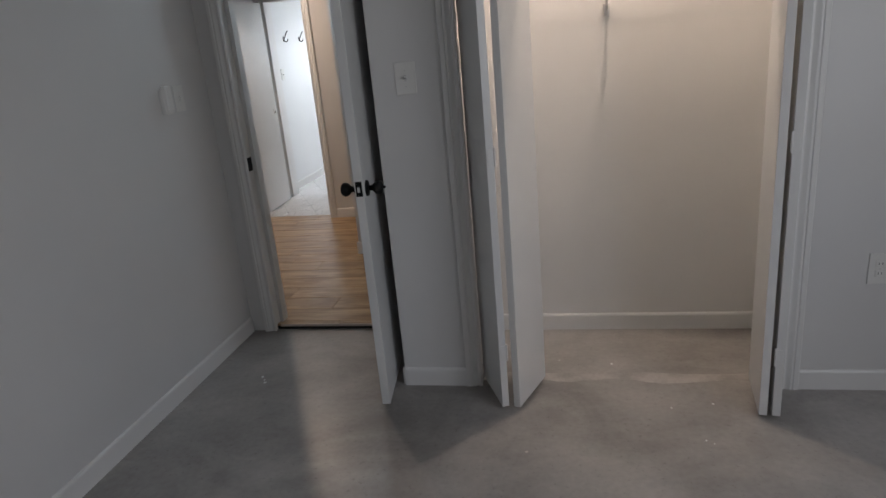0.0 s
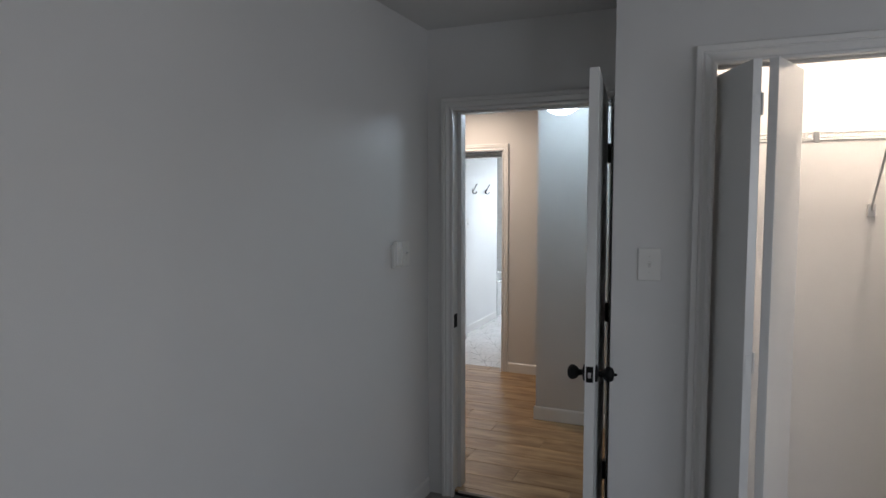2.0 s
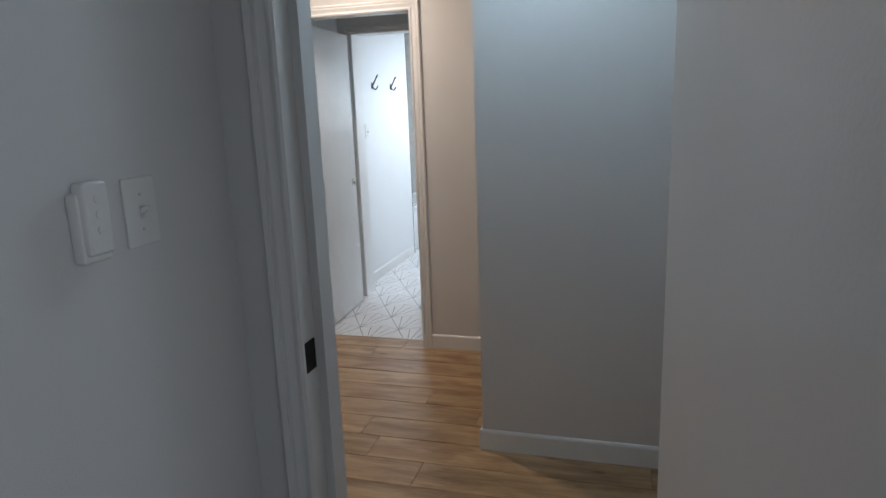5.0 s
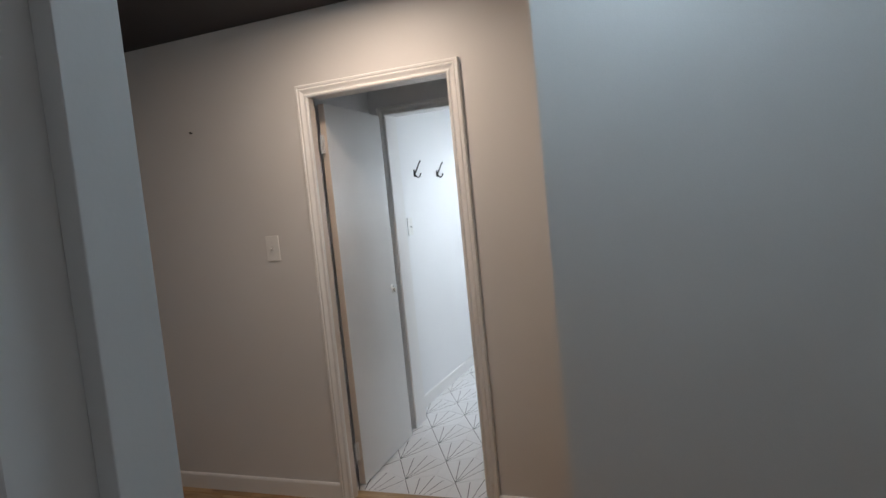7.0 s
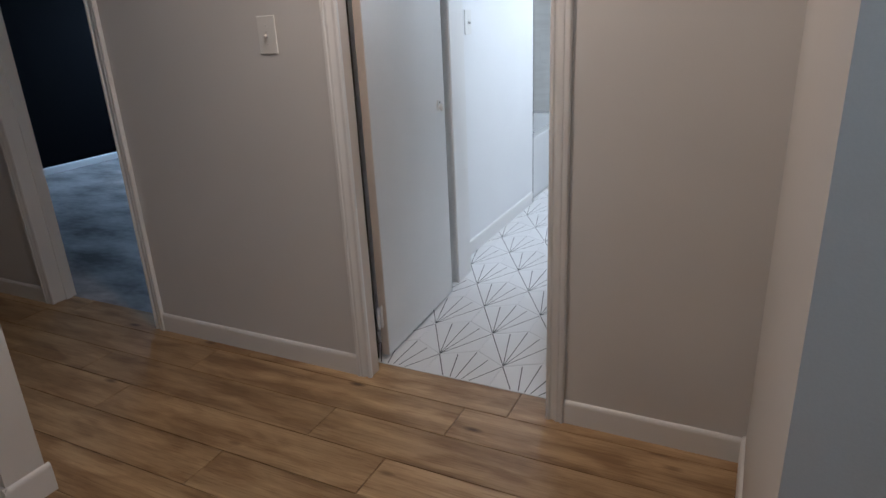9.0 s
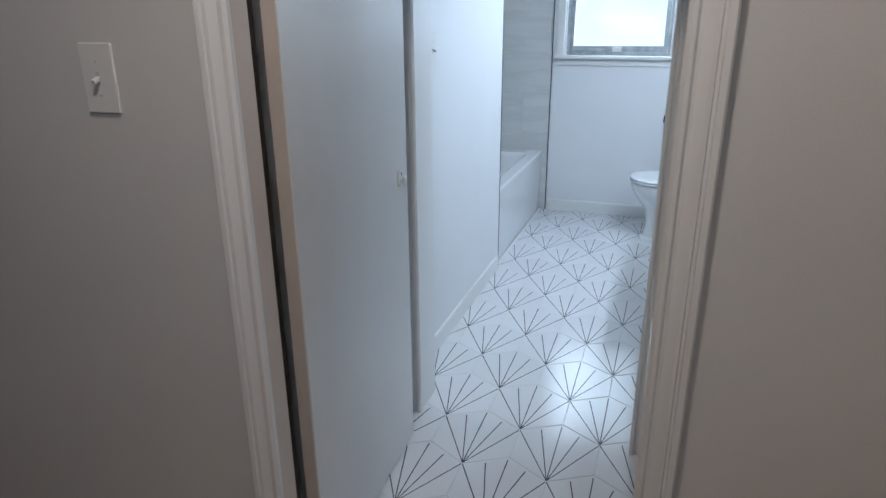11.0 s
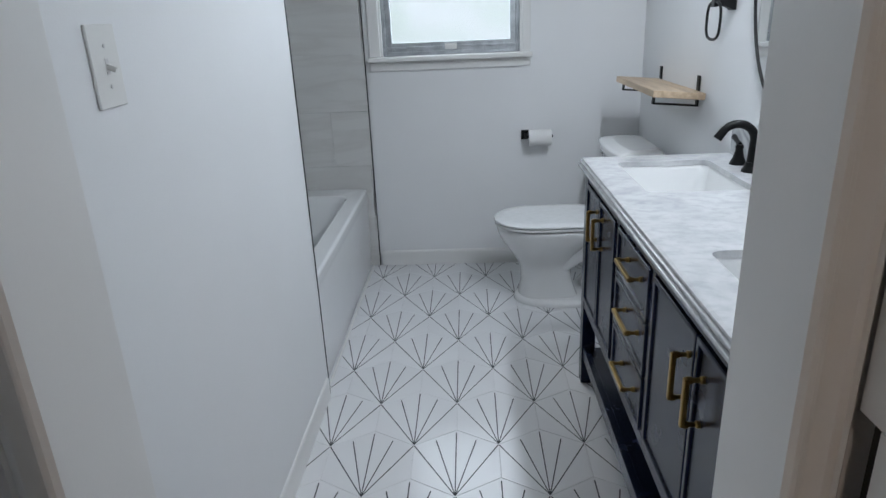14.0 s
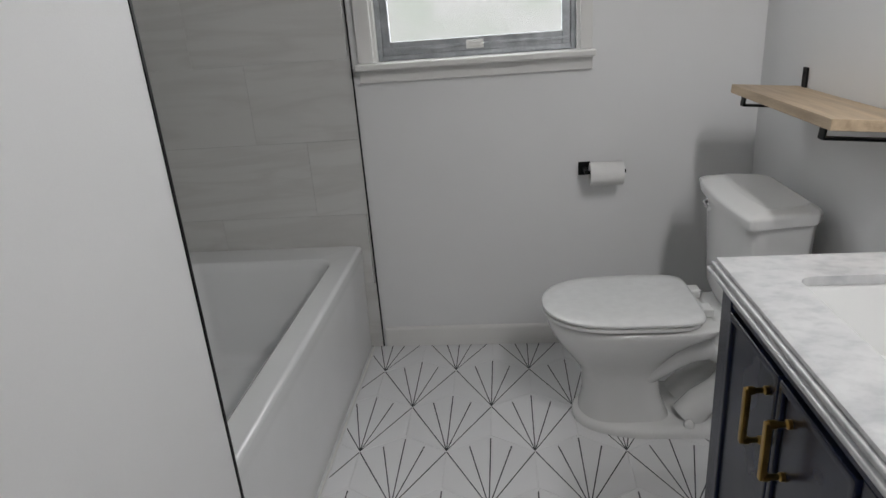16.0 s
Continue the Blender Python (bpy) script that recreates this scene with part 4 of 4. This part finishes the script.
loft(tb, [local(r) for r in (
    rrect(TX0, TX1 - 0.012, TY0, TY1, 0.004, 0.0),
    rrect(TX0, TX1 - 0.004, TY0, TY1, 0.004, 0.40),
    rrect(TX0, TX1, TY0, TY1, 0.006, 0.425),
    rrect(TX0, TX1, TY0, TY1, 0.010, 0.455),
    rrect(TX0 + 0.004, TX1 - 0.005, TY0 + 0.003, TY1 - 0.003, 0.012, 0.466),
    rrect(TX0 + 0.012, TX1 - 0.016, TY0 + 0.008, TY1 - 0.008, 0.02, 0.470),
    rrect(TX0 + 0.055, TX1 - 0.078, TY0 + 0.06, TY1 - 0.135, 0.07, 0.470),
    rrect(TX0 + 0.063, TX1 - 0.090, TY0 + 0.07, TY1 - 0.150, 0.07, 0.463),
    rrect(TX0 + 0.072, TX1 - 0.100, TY0 + 0.085, TY1 - 0.165, 0.08, 0.43),
    rrect(TX0 + 0.12, TX1 - 0.16, TY0 + 0.14, TY1 - 0.26, 0.10, 0.14),
    rrect(TX0 + 0.17, TX1 - 0.21, TY0 + 0.20, TY1 - 0.33, 0.10, 0.10))])
part("tub_shell", tb, ACRYLIC, tub)
part("drain", lathe(bmesh.new(), [(0.03, 0), (0.03, 0.003), (0.02, 0.004)], Matrix.Translation((0.02, -0.35, 0.099)), 20), CHROME, tub)
structure("trim_tub_caulk", box(-0.513, -0.5085, 0.093, 1.449, 0.0, 0.006, 0.001), PLASTIC)

# ---- window ----
win = tagged(new("window_1"), "aluminium double-hung window with a white sill", "window", "", "structure")
win.location.x = -0.011
part("window_sill", bx(bx(box(-0.437, 0.423, 1.400, 1.462, 1.154, 1.178, 0.006, seg=3), -0.43, 0.415, 1.443, 1.460, 1.107, 1.154, 0.003), -0.375, 0.375, 1.46, 1.53, 1.1655, 1.178), TRIM, win)
part("window_casing", bx(bx(box(-0.43, -0.372, 1.444, 1.460, 1.178, 2.12, 0.003), 0.372, 0.415, 1.444, 1.460, 1.178, 2.12, 0.003), -0.372, 0.372, 1.444, 1.460, 2.06, 2.12, 0.003), TRIM, win)
part("reveal", bx(bx(box(-0.3748, -0.362, 1.4605, 1.56, 1.178, 2.06), 0.362, 0.3748, 1.4605, 1.56, 1.178, 2.06), -0.362, 0.362, 1.4605, 1.56, 2.048, 2.06), TRIM, win)


def frame_bm(x0, x1, y0, y1, z0, z1, sw, bw, tw, bev=0.003):
    bm = box(x0, x0 + sw, y0, y1, z0, z1, bev)
    bx(bm, x1 - sw, x1, y0, y1, z0, z1, bev)
    bx(bm, x0 + sw, x1 - sw, y0, y1, z0, z0 + bw, bev)
    bx(bm, x0 + sw, x1 - sw, y0, y1, z1 - tw, z1, bev)
    return bm


part("window_frame", frame_bm(-0.362, 0.362, 1.492, 1.556, 1.178, 2.048, 0.018, 0.020, 0.02), ALU, win)
ls = part("lower_sash", frame_bm(-0.343, 0.343, 1.497, 1.518, 1.196, 1.622, 0.030, 0.048, 0.034), ALU, win)
part("sash_lip", box(-0.343, 0.343, 1.488, 1.497, 1.213, 1.224, 0.002), ALU, ls)
part("sash_latch", bx(box(-0.033, 0.030, 1.486, 1.497, 1.204, 1.234, 0.002), -0.026, 0.023, 1.480, 1.487, 1.210, 1.228, 0.002), PLASTIC, ls)
part("pane", box(-0.314, 0.314, 1.506, 1.509, 1.242, 1.589), GLASS, ls)
us = part("upper_sash", frame_bm(-0.343, 0.343, 1.524, 1.545, 1.600, 2.030, 0.024, 0.045, 0.03), ALU, win)
part("pane", box(-0.32, 0.32, 1.533, 1.536, 1.644, 2.001), GLASS, us)
for o in win.children_recursive:
    if o.name.startswith("pane"):
        o.visible_shadow = False

# ---- toilet paper ----
tp = thing("toilet_paper_holder", "square black toilet paper holder on the white wall", "paper holder", "", (-0.011, 0, 0.006))
part("back_plate", box(0.367, 0.412, 1.449, 1.459, 0.712, 0.762, 0.002), BLACK, tp)
part("post", box(0.383, 0.397, 1.385, 1.450, 0.729, 0.744, 0.002), BLACK, tp)
part("arm", tube(bmesh.new(), [(0.386, 1.391, 0.736), (0.532, 1.391, 0.736)], 0.0075, 12), BLACK, tp)
roll = solid("toilet_roll", loft(bmesh.new(), [[(x, 1.391 + r * math.cos(a), 0.729 + r * math.sin(a)) for a in [2 * math.pi * k / 32 for k in range(32)]] for x, r in ((0.402, 0.020), (0.402, 0.0415), (0.405, 0.043), (0.519, 0.043), (0.522, 0.0415), (0.522, 0.020))], False, False), PAPER, "white toilet paper roll on a black holder", "toilet roll")
roll.location = (-0.011, 0, 0.006)

# ---- toilet ----
TY = 0.955
toilet = thing("toilet", "white two-piece elongated toilet with closed film-wrapped lid", "toilet", "", (0.5, TY, 0))


def egg(x0, x1, b, z, flat=0.0, n=40, sharp=2.2):
    """An oval from x0 (front) to x1 (rear), b its half width; flat squares off the rear."""
    pts = []
    xc = x0 + (x1 - x0) * 0.45
    for k in range(n):
        a = 2 * math.pi * k / n
        c, s = math.cos(a), math.sin(a)
        e = 2 / (sharp + (flat if c > 0 else 0))
        px = abs(c) ** e * (x1 - xc if c > 0 else x0 - xc)
        py = math.copysign(abs(s) ** e, s) * b
        pts.append((xc + px - 0.5, py, z))
    return pts


part("bowl", loft(bmesh.new(), [egg(0.300, 0.60, 0.112, 0.020, 2), egg(0.303, 0.585, 0.108, 0.05, 2), egg(0.314, 0.565, 0.098, 0.11, 1.5), egg(0.309, 0.56, 0.100, 0.18, 1), egg(0.292, 0.57, 0.114, 0.220, 1), egg(0.260, 0.59, 0.138, 0.262, 1),
     egg(0.230, 0.63, 0.160, 0.305, 1.2), egg(0.209, 0.68, 0.173, 0.340, 1.5), egg(0.201, 0.72, 0.179, 0.362, 1.8), egg(0.197, 0.74, 0.182, 0.376, 2), egg(0.197, 0.75, 0.182, 0.389, 2), egg(0.203, 0.745, 0.177, 0.3945, 2), egg(0.222, 0.73, 0.160, 0.396, 2)]), PORCELAIN, toilet)
part("foot", loft(bmesh.new(), [egg(0.281, 0.84, 0.152, 0.0, 3), egg(0.279, 0.84, 0.154, 0.014, 3), egg(0.286, 0.835, 0.147, 0.026, 3), egg(0.305, 0.82, 0.122, 0.034, 3)]), PORCELAIN, toilet)
for sy in (-1, 1):
    part("trapway", tube(bmesh.new(), [(-0.02, sy * 0.045, 0.16), (0.06, sy * 0.062, 0.235), (0.13, sy * 0.066, 0.285), (0.20, sy * 0.066, 0.30), (0.265, sy * 0.064, 0.265), (0.285, sy * 0.062, 0.19), (0.25, sy * 0.062, 0.125), (0.19, sy * 0.066, 0.085), (0.15, sy * 0.068, 0.03)], [0.04, 0.046, 0.050, 0.052, 0.052, 0.05, 0.05, 0.05, 0.055], 18), PORCELAIN, toilet)
    part("bolt_cap", lathe(bmesh.new(), [(0.017, 0), (0.017, 0.010), (0.010, 0.020), (0.003, 0.023)], Matrix.Translation((0.14, sy * 0.125, 0.030)), 16), PORCELAIN, toilet)
part("rear_deck", box(0.19, 0.42, -0.115, 0.115, 0.30, 0.402, 0.02, seg=3), PORCELAIN, toilet)
part("seat", loft(bmesh.new(), [egg(0.222, 0.63, 0.150, 0.397, 4), egg(0.220, 0.63, 0.152, 0.4045, 4), egg(0.186, 0.66, 0.185, 0.405, 4), egg(0.186, 0.66, 0.185, 0.414, 4), egg(0.190, 0.657, 0.181, 0.4165, 4)]), PORCELAIN, toilet)
part("lid", loft(bmesh.new(), [egg(0.188, 0.665, 0.183, 0.4195, 5), egg(0.184, 0.668, 0.187, 0.423, 5), egg(0.185, 0.668, 0.186, 0.429, 5), egg(0.198, 0.664, 0.174, 0.436, 5), egg(0.24, 0.655, 0.14, 0.4385, 4)]), FILM, toilet, "lid still wrapped in clear film")
for sy in (-0.07, 0.07):
    part("seat_hinge", box(0.165, 0.200, sy - 0.024, sy + 0.024, 0.402, 0.432, 0.006, seg=3), PORCELAIN, toilet)


def tank_ring(x0, x1, bf, bb, z, n=10, bow=0.018, r=0.03):
    """A tank's outline: bowed front at x0, flat rear at x1."""
    pts = []
    for k in range(n + 1):
        v = -1 + 2 * k / n
        pts.append((x0 - bow * (1 - v * v) - 0.512, -v * (bf - r * 0.4), z))
    for cx, cy in ((x0 + r * 0.6, -bf), (x1 - r, -bb), (x1, -bb + r), (x1, bb - r), (x1 - r, bb), (x0 + r * 0.6, bf)):
        pts.append((cx - 0.512, cy, z))
    return pts


tank = part("tank", loft(bmesh.new(), [tank_ring(0.775, 0.93, 0.185, 0.17, 0.405), tank_ring(0.765, 0.935, 0.195, 0.18, 0.43), tank_ring(0.752, 0.94, 0.218, 0.200, 0.732)]), PORCELAIN, toilet)
part("tank_lid", loft(bmesh.new(), [tank_ring(0.744, 0.942, 0.226, 0.204, 0.728), tank_ring(0.736, 0.946, 0.236, 0.210, 0.732), tank_ring(0.734, 0.947, 0.238, 0.211, 0.754), tank_ring(0.738, 0.945, 0.234, 0.208, 0.763), tank_ring(0.752, 0.940, 0.224, 0.199, 0.769), tank_ring(0.792, 0.926, 0.196, 0.176, 0.777), tank_ring(0.797, 0.924, 0.192, 0.173, 0.7775)]), PORCELAIN, toilet)
lev = part("flush_lever", lathe(bmesh.new(), [(0.016, 0), (0.016, 0.006), (0.012, 0.012)], Matrix.Translation((0.752 - 0.512, 0.150, 0.70)) @ Matrix.Rotation(radians(-90), 4, "Y"), 18), CHROME, tank, "chrome flush lever")
part("lever_arm", tube(bmesh.new(), [(0.228, 0.150, 0.70), (0.220, 0.150, 0.70), (0.218, 0.128, 0.697), (0.220, 0.095, 0.692)], [0.006, 0.006, 0.005, 0.007], 10), CHROME, lev)

# ---- vanity ----
VX, VY0, VY1 = 0.487, -1.325, 0.170
van = thing("vanity_cabinet", "navy blue double vanity cabinet with brass pulls", "vanity", "", (0.733, -0.575, 0))
VO = Vector((0.74, -0.58, 0))


def vpart(name, bm, mt, parent=None, label=""):
    bmesh.ops.translate(bm, verts=bm.verts, vec=-VO)
    return part(name, bm, mt, parent or van, label)


for lx in (VX, 0.945):
    for ly in (VY0, VY1 - 0.05):
        vpart("leg", box(lx, lx + 0.05, ly, ly + 0.05, 0, 0.846, 0.003), NAVY)
vpart("body", box(VX + 0.012, 0.99, VY0 + 0.008, VY1 - 0.008, 0.335, 0.62, 0.002), NAVY)
vpart("upper_body", bx(bx(box(VX + 0.012, VX + 0.03, VY0 + 0.008, VY1 - 0.008, 0.62, 0.846), 0.97, 0.99, VY0 + 0.008, VY1 - 0.008, 0.62, 0.846), VX + 0.03, 0.97, VY1 - 0.026, VY1 - 0.008, 0.62, 0.846), NAVY)
vpart("near_side", box(VX + 0.03, 0.97, VY0 + 0.008, VY0 + 0.026, 0.62, 0.846), NAVY)
vpart("top_rail", box(VX + 0.002, VX + 0.02, VY0 + 0.05, VY1 - 0.05, 0.805, 0.846, 0.002), NAVY)
vpart("bottom_rail", box(VX + 0.002, VX + 0.02, VY0 + 0.05, VY1 - 0.05, 0.325, 0.358, 0.002), NAVY)
for sy in (-0.345, -0.705):
    vpart("stile", box(VX + 0.002, VX + 0.02, sy - 0.016, sy + 0.016, 0.358, 0.805, 0.002), NAVY)
vpart("shelf_rail", box(VX + 0.006, VX + 0.03, VY0 + 0.05, VY1 - 0.05, 0.105, 0.155, 0.002), NAVY)
vpart("lower_shelf", box(VX + 0.03, 0.98, VY0 + 0.02, VY1 - 0.02, 0.120, 0.140, 0.002), NAVY)


def front_panel(name, y0, y1, z0, z1):
    w, x = 0.015, VX - 0.004
    bm = slab([y0, y0 + w, y1 - w, y1], [z0, z0 + w, z1 - w, z1], lambda a, z: y0 + w < a < y1 - w and z0 + w < z < z1 - w, x, x + 0.018, lambda a, t, z: (t, a, z))
    bmesh.ops.recalc_face_normals(bm, faces=bm.faces)
    rim = [e for e in bm.edges if e.calc_face_angle(0) > 1.0]
    bmesh.ops.bevel(bm, geom=rim, offset=0.0035, segments=2, affect="EDGES", profile=0.5)
    f = vpart(name, bm, NAVY)
    vpart("inset_panel", box(x + 0.006, x + 0.017, y0 + w - 0.002, y1 - w + 0.002, z0 + w - 0.002, z1 - w + 0.002), NAVY, f)
    return f


def pull(parent, c, length, vertical):
    x, y, z = c
    d = Vector((0, 0, 1)) if vertical else Vector((0, 1, 0))
    o = Vector((VX - 0.030, y, z))
    bm = bmesh.new()
    ends = [o - d * length / 2, o + d * length / 2]
    if vertical:
        bx(bm, o.x - 0.0055, o.x + 0.0055, y - 0.0055, y + 0.0055, ends[0].z - 0.004, ends[1].z + 0.004, 0.002)
    else:
        bx(bm, o.x - 0.0055, o.x + 0.0055, ends[0].y - 0.004, ends[1].y + 0.004, z - 0.0055, z + 0.0055, 0.002)
    h = vpart("pull", bm, BRASS, parent, "aged brass bar pull")
    for e in ends:
        m = Matrix.Translation((VX + 0.004, e.y, e.z)) @ Matrix.Rotation(radians(-90), 4, "Y")
        vpart("post", lathe(bmesh.new(), [(0.0075, 0), (0.0075, 0.008), (0.0048, 0.010), (0.0048, 0.022), (0.0070, 0.025), (0.0070, 0.034)], m, 14), BRASS, h)
    return h


DZ0, DZ1 = 0.362, 0.800
pull(front_panel("cabinet_door", -0.104, 0.116, DZ0, DZ1), (0, -0.064, 0.704), 0.094, True)
pull(front_panel("cabinet_door", -0.327, -0.108, DZ0, DZ1), (0, -0.149, 0.702), 0.094, True)
pull(front_panel("cabinet_door", -1.004, -0.723, DZ0, DZ1), (0, -0.971, 0.693), 0.094, True)
pull(front_panel("cabinet_door", -1.270, -1.008, DZ0, DZ1), (0, -1.050, 0.685), 0.094, True)
for z0, z1, zp in ((0.662, 0.800, 0.745), (0.515, 0.656, 0.600), (0.362, 0.509, 0.436)):
    pull(front_panel("drawer_front", -0.687, -0.363, z0, z1), (0, -0.546, zp), 0.134, False)

# marble top with two sink openings
top = thing("marble_vanity_top", "white veined marble vanity top with moulded edge", "countertop", "", (-0.007, 0.005, 0))
MX0, MX1, MY0, MY1 = 0.463, 0.999, -1.345, 0.195
SINKS = [(-0.313, 0.080), (-1.168, -0.785)]
SX = (0.574, 0.874)
SLABZ = 0.8625
bm = bmesh.new()
edges_y = [MY0, SINKS[1][0], SINKS[1][1], SINKS[0][0], SINKS[0][1], MY1]
for k in range(5):
    a, b = edges_y[k], edges_y[k + 1]
    if k in (1, 3):
        bx(bm, MX0 + 0.0195, SX[0], a, b, SLABZ, 0.8795)
        bx(bm, SX[1], MX1, a, b, SLABZ, 0.8795)
    else:
        bx(bm, MX0 + 0.0195, MX1, max(a, MY0), min(b, MY1 - 0.0195), SLABZ, 0.8795)
bmesh.ops.remove_doubles(bm, verts=bm.verts, dist=1e-5)
part("slab", bm, MARBLE, top)
prof = [(0.020, 0.847), (0.003, 0.847), (0.0, 0.850), (0.0, 0.8555), (0.003, 0.8585), (0.0075, 0.859), (0.008, 0.861), (0.0052, 0.863), (0.0052, 0.8675), (0.008, 0.870), (0.0125, 0.8705), (0.0132, 0.8725), (0.0108, 0.8745), (0.0125, 0.878), (0.020, 0.8797)]
part("moulded_edge", loft(bmesh.new(), [[(MX0 + u, MY0, z) for u, z in prof], [(MX0 + u, MY1 - u, z) for u, z in prof], [(MX1, MY1 - u, z) for u, z in prof]]), MARBLE, top)
part("backsplash", box(0.978, 0.999, MY0, MY1 - 0.03, 0.8797, 0.982, 0.002), SPLASH, top)
for y0, y1 in SINKS:
    s = thing("sink_basin", "white rectangular undermount porcelain sink basin", "sink", "vanity sinks", (-0.007, 0.005, 0))
    rim = []
    for r in (rrect(SX[0] - 0.012, SX[1] + 0.012, y0 - 0.012, y1 + 0.012, 0.03, 0.8615), rrect(SX[0] - 0.003, SX[1] + 0.003, y0 - 0.003, y1 + 0.003, 0.03, 0.8615),
              rrect(SX[0] + 0.004, SX[1] - 0.004, y0 + 0.004, y1 - 0.004, 0.03, 0.850), rrect(SX[0] + 0.03, SX[1] - 0.03, y0 + 0.03, y1 - 0.03, 0.04, 0.742), rrect(SX[0] + 0.07, SX[1] - 0.07, y0 + 0.08, y1 - 0.08, 0.04, 0.722)):
        rim.append(r)
    part("bowl", loft(bmesh.new(), rim, False, True), PORCELAIN, s)
    yc = (y0 + y1) / 2
    part("drain", lathe(bmesh.new(), [(0.024, 0), (0.024, 0.003), (0.014, 0.004)], Matrix.Translation((0.73, yc, 0.7225)), 20), BLACK, s)
    part("overflow_slot", box(SX[1] - 0.0135, SX[1] - 0.0115, yc - 0.016, yc + 0.016, 0.8045, 0.8085), GAPDARK, s)
    # rounded inside corners of the cut-out, so that the opening reads as one rounded rectangle
    for cxn, cyn, qx, qy in ((SX[0], y0, 1, 1), (SX[0], y1, 1, -1), (SX[1], y0, -1, 1), (SX[1], y1, -1, -1)):
        R = 0.028
        arc = [(cxn + qx * (R - R * math.cos(a)), cyn + qy * (R - R * math.sin(a))) for a in [math.pi / 2 * k / 6 for k in range(7)]]
        loop = [(cxn, cyn)] + arc
        part("corner_fillet", loft(bmesh.new(), [[(p[0], p[1], SLABZ) for p in loop], [(p[0], p[1], 0.8793) for p in loop]]), MARBLE, top)

# widespread faucet
fau = thing("faucet", "matte black widespread faucet with two lever handles", "faucet", "", (0.933, -0.100, 0.8797))
arcp = [(0, 0, 0.02), (0, 0, 0.085)] + [(-0.054 + 0.054 * math.cos(a), 0, 0.095 + 0.052 * math.sin(a)) for a in [math.pi * k / 12 for k in range(0, 10)]] + [(-0.112, 0, 0.104)]
part("spout", tube(bmesh.new(), arcp, [0.0165, 0.0138] + [0.0132 - 0.0001 * k for k in range(10)] + [0.0135], 16), BLACK, fau)
part("spout_base", lathe(bmesh.new(), [(0.029, 0), (0.028, 0.006), (0.022, 0.014), (0.0185, 0.03)], Matrix.Identity(4), 24), BLACK, fau)
part("lift_rod", lathe(bmesh.new(), [(0.003, 0.0), (0.003, 0.07), (0.008, 0.073), (0.008, 0.083), (0.004, 0.086)], Matrix.Translation((0.026, 0, 0)), 12), BLACK, fau)
for hy, sg in ((-0.108, -1), (0.106, 1)):
    hb = part("handle_base", lathe(bmesh.new(), [(0.027, 0), (0.025, 0.006), (0.0165, 0.024), (0.0115, 0.048), (0.0135, 0.056), (0.011, 0.063)], Matrix.Translation((0.002, hy, 0)), 20), BLACK, fau)
    part("lever", tube(bmesh.new(), [(0.002, hy, 0.063), (0.004, hy + sg * 0.03, 0.070), (0.006, hy + sg * 0.062, 0.078)], [0.008, 0.0075, 0.009], 12), BLACK, hb)

# ---- wall things over the vanity and toilet ----
mir = thing("oval_mirror", "oval wall mirror with a thin black metal frame", "mirror", "", (-0.007, 0, 0))
MC = (-0.155, 1.50)


def oval(x, a, b, n=72):
    return [(x, MC[0] + a * math.cos(2 * math.pi * k / n), MC[1] + b * math.sin(2 * math.pi * k / n)) for k in range(n)]


part("glass", loft(bmesh.new(), [oval(0.999, 0.294, 0.434), oval(0.990, 0.294, 0.434)]), MIRROR, mir)
part("frame", loft(bmesh.new(), [oval(0.999, 0.294, 0.434), oval(0.987, 0.294, 0.434), oval(0.985, 0.296, 0.436), oval(0.985, 0.299, 0.439), oval(0.987, 0.301, 0.441), oval(0.999, 0.301, 0.441)], False, False), BLACK, mir)

ring = thing("towel_ring", "black towel ring mounted on the white wall", "towel ring", "", (-0.007, 0, 0))
RY, RZ = 0.325, 1.372
part("wall_mount", loft(bmesh.new(), [[(x, RY + r * sy, RZ + r * sz) for sy, sz in ((-1, -1), (1, -1), (1, 1), (-1, 1))] for x, r in ((0.999, 0.026), (0.992, 0.026), (0.984, 0.020), (0.965, 0.012), (0.945, 0.011), (0.938, 0.014), (0.928, 0.014))]), BLACK, ring)
part("ring_loop", tube(bmesh.new(), [(0.935, RY + 0.064 * math.copysign(abs(math.cos(a)) ** 0.75, math.cos(a)), RZ - 0.058 + 0.062 * math.copysign(abs(math.sin(a)) ** 0.62, math.sin(a))) for a in [2 * math.pi * k / 40 for k in range(40)]], 0.0048, 10, True), BLACK, ring)

board = thing("wall_shelf", "pale pine wall shelf on black steel brackets", "shelf", "", (-0.007, 0.012, 0))


def tipped(bm):
    """Tilts the board and its arms, front up, to fit the camera's view."""
    bmesh.ops.rotate(bm, verts=bm.verts, cent=(0.998, 0, 1.030), matrix=Matrix.Rotation(radians(5.0), 3, "Y"))
    return bm


part("board", tipped(box(0.795, 0.9965, 0.488, 1.135, 1.020, 1.046, 0.002)), PINE, board)
for yb in (0.578, 1.098):
    bk = part("bracket", box(0.993, 0.999, yb - 0.014, yb + 0.014, 0.985, 1.105, 0.001), BLACK, board, "matte black flat steel bracket")
    part("bracket_arm", tipped(bx(bx(box(0.826, 0.994, yb - 0.014, yb + 0.014, 0.985, 0.991, 0.001), 0.822, 0.828, yb - 0.014, yb + 0.014, 0.985, 1.0195, 0.001), 0.826, 0.990, yb - 0.013, yb + 0.013, 1.016, 1.0195)), BLACK, bk)
    part("bracket_screw", lathe(bmesh.new(), [(0.004, 0), (0.004, 0.002)], Matrix.Translation((0.993, yb, 1.088)) @ Matrix.Rotation(radians(-90), 4, "Y"), 10), BLACK, bk)
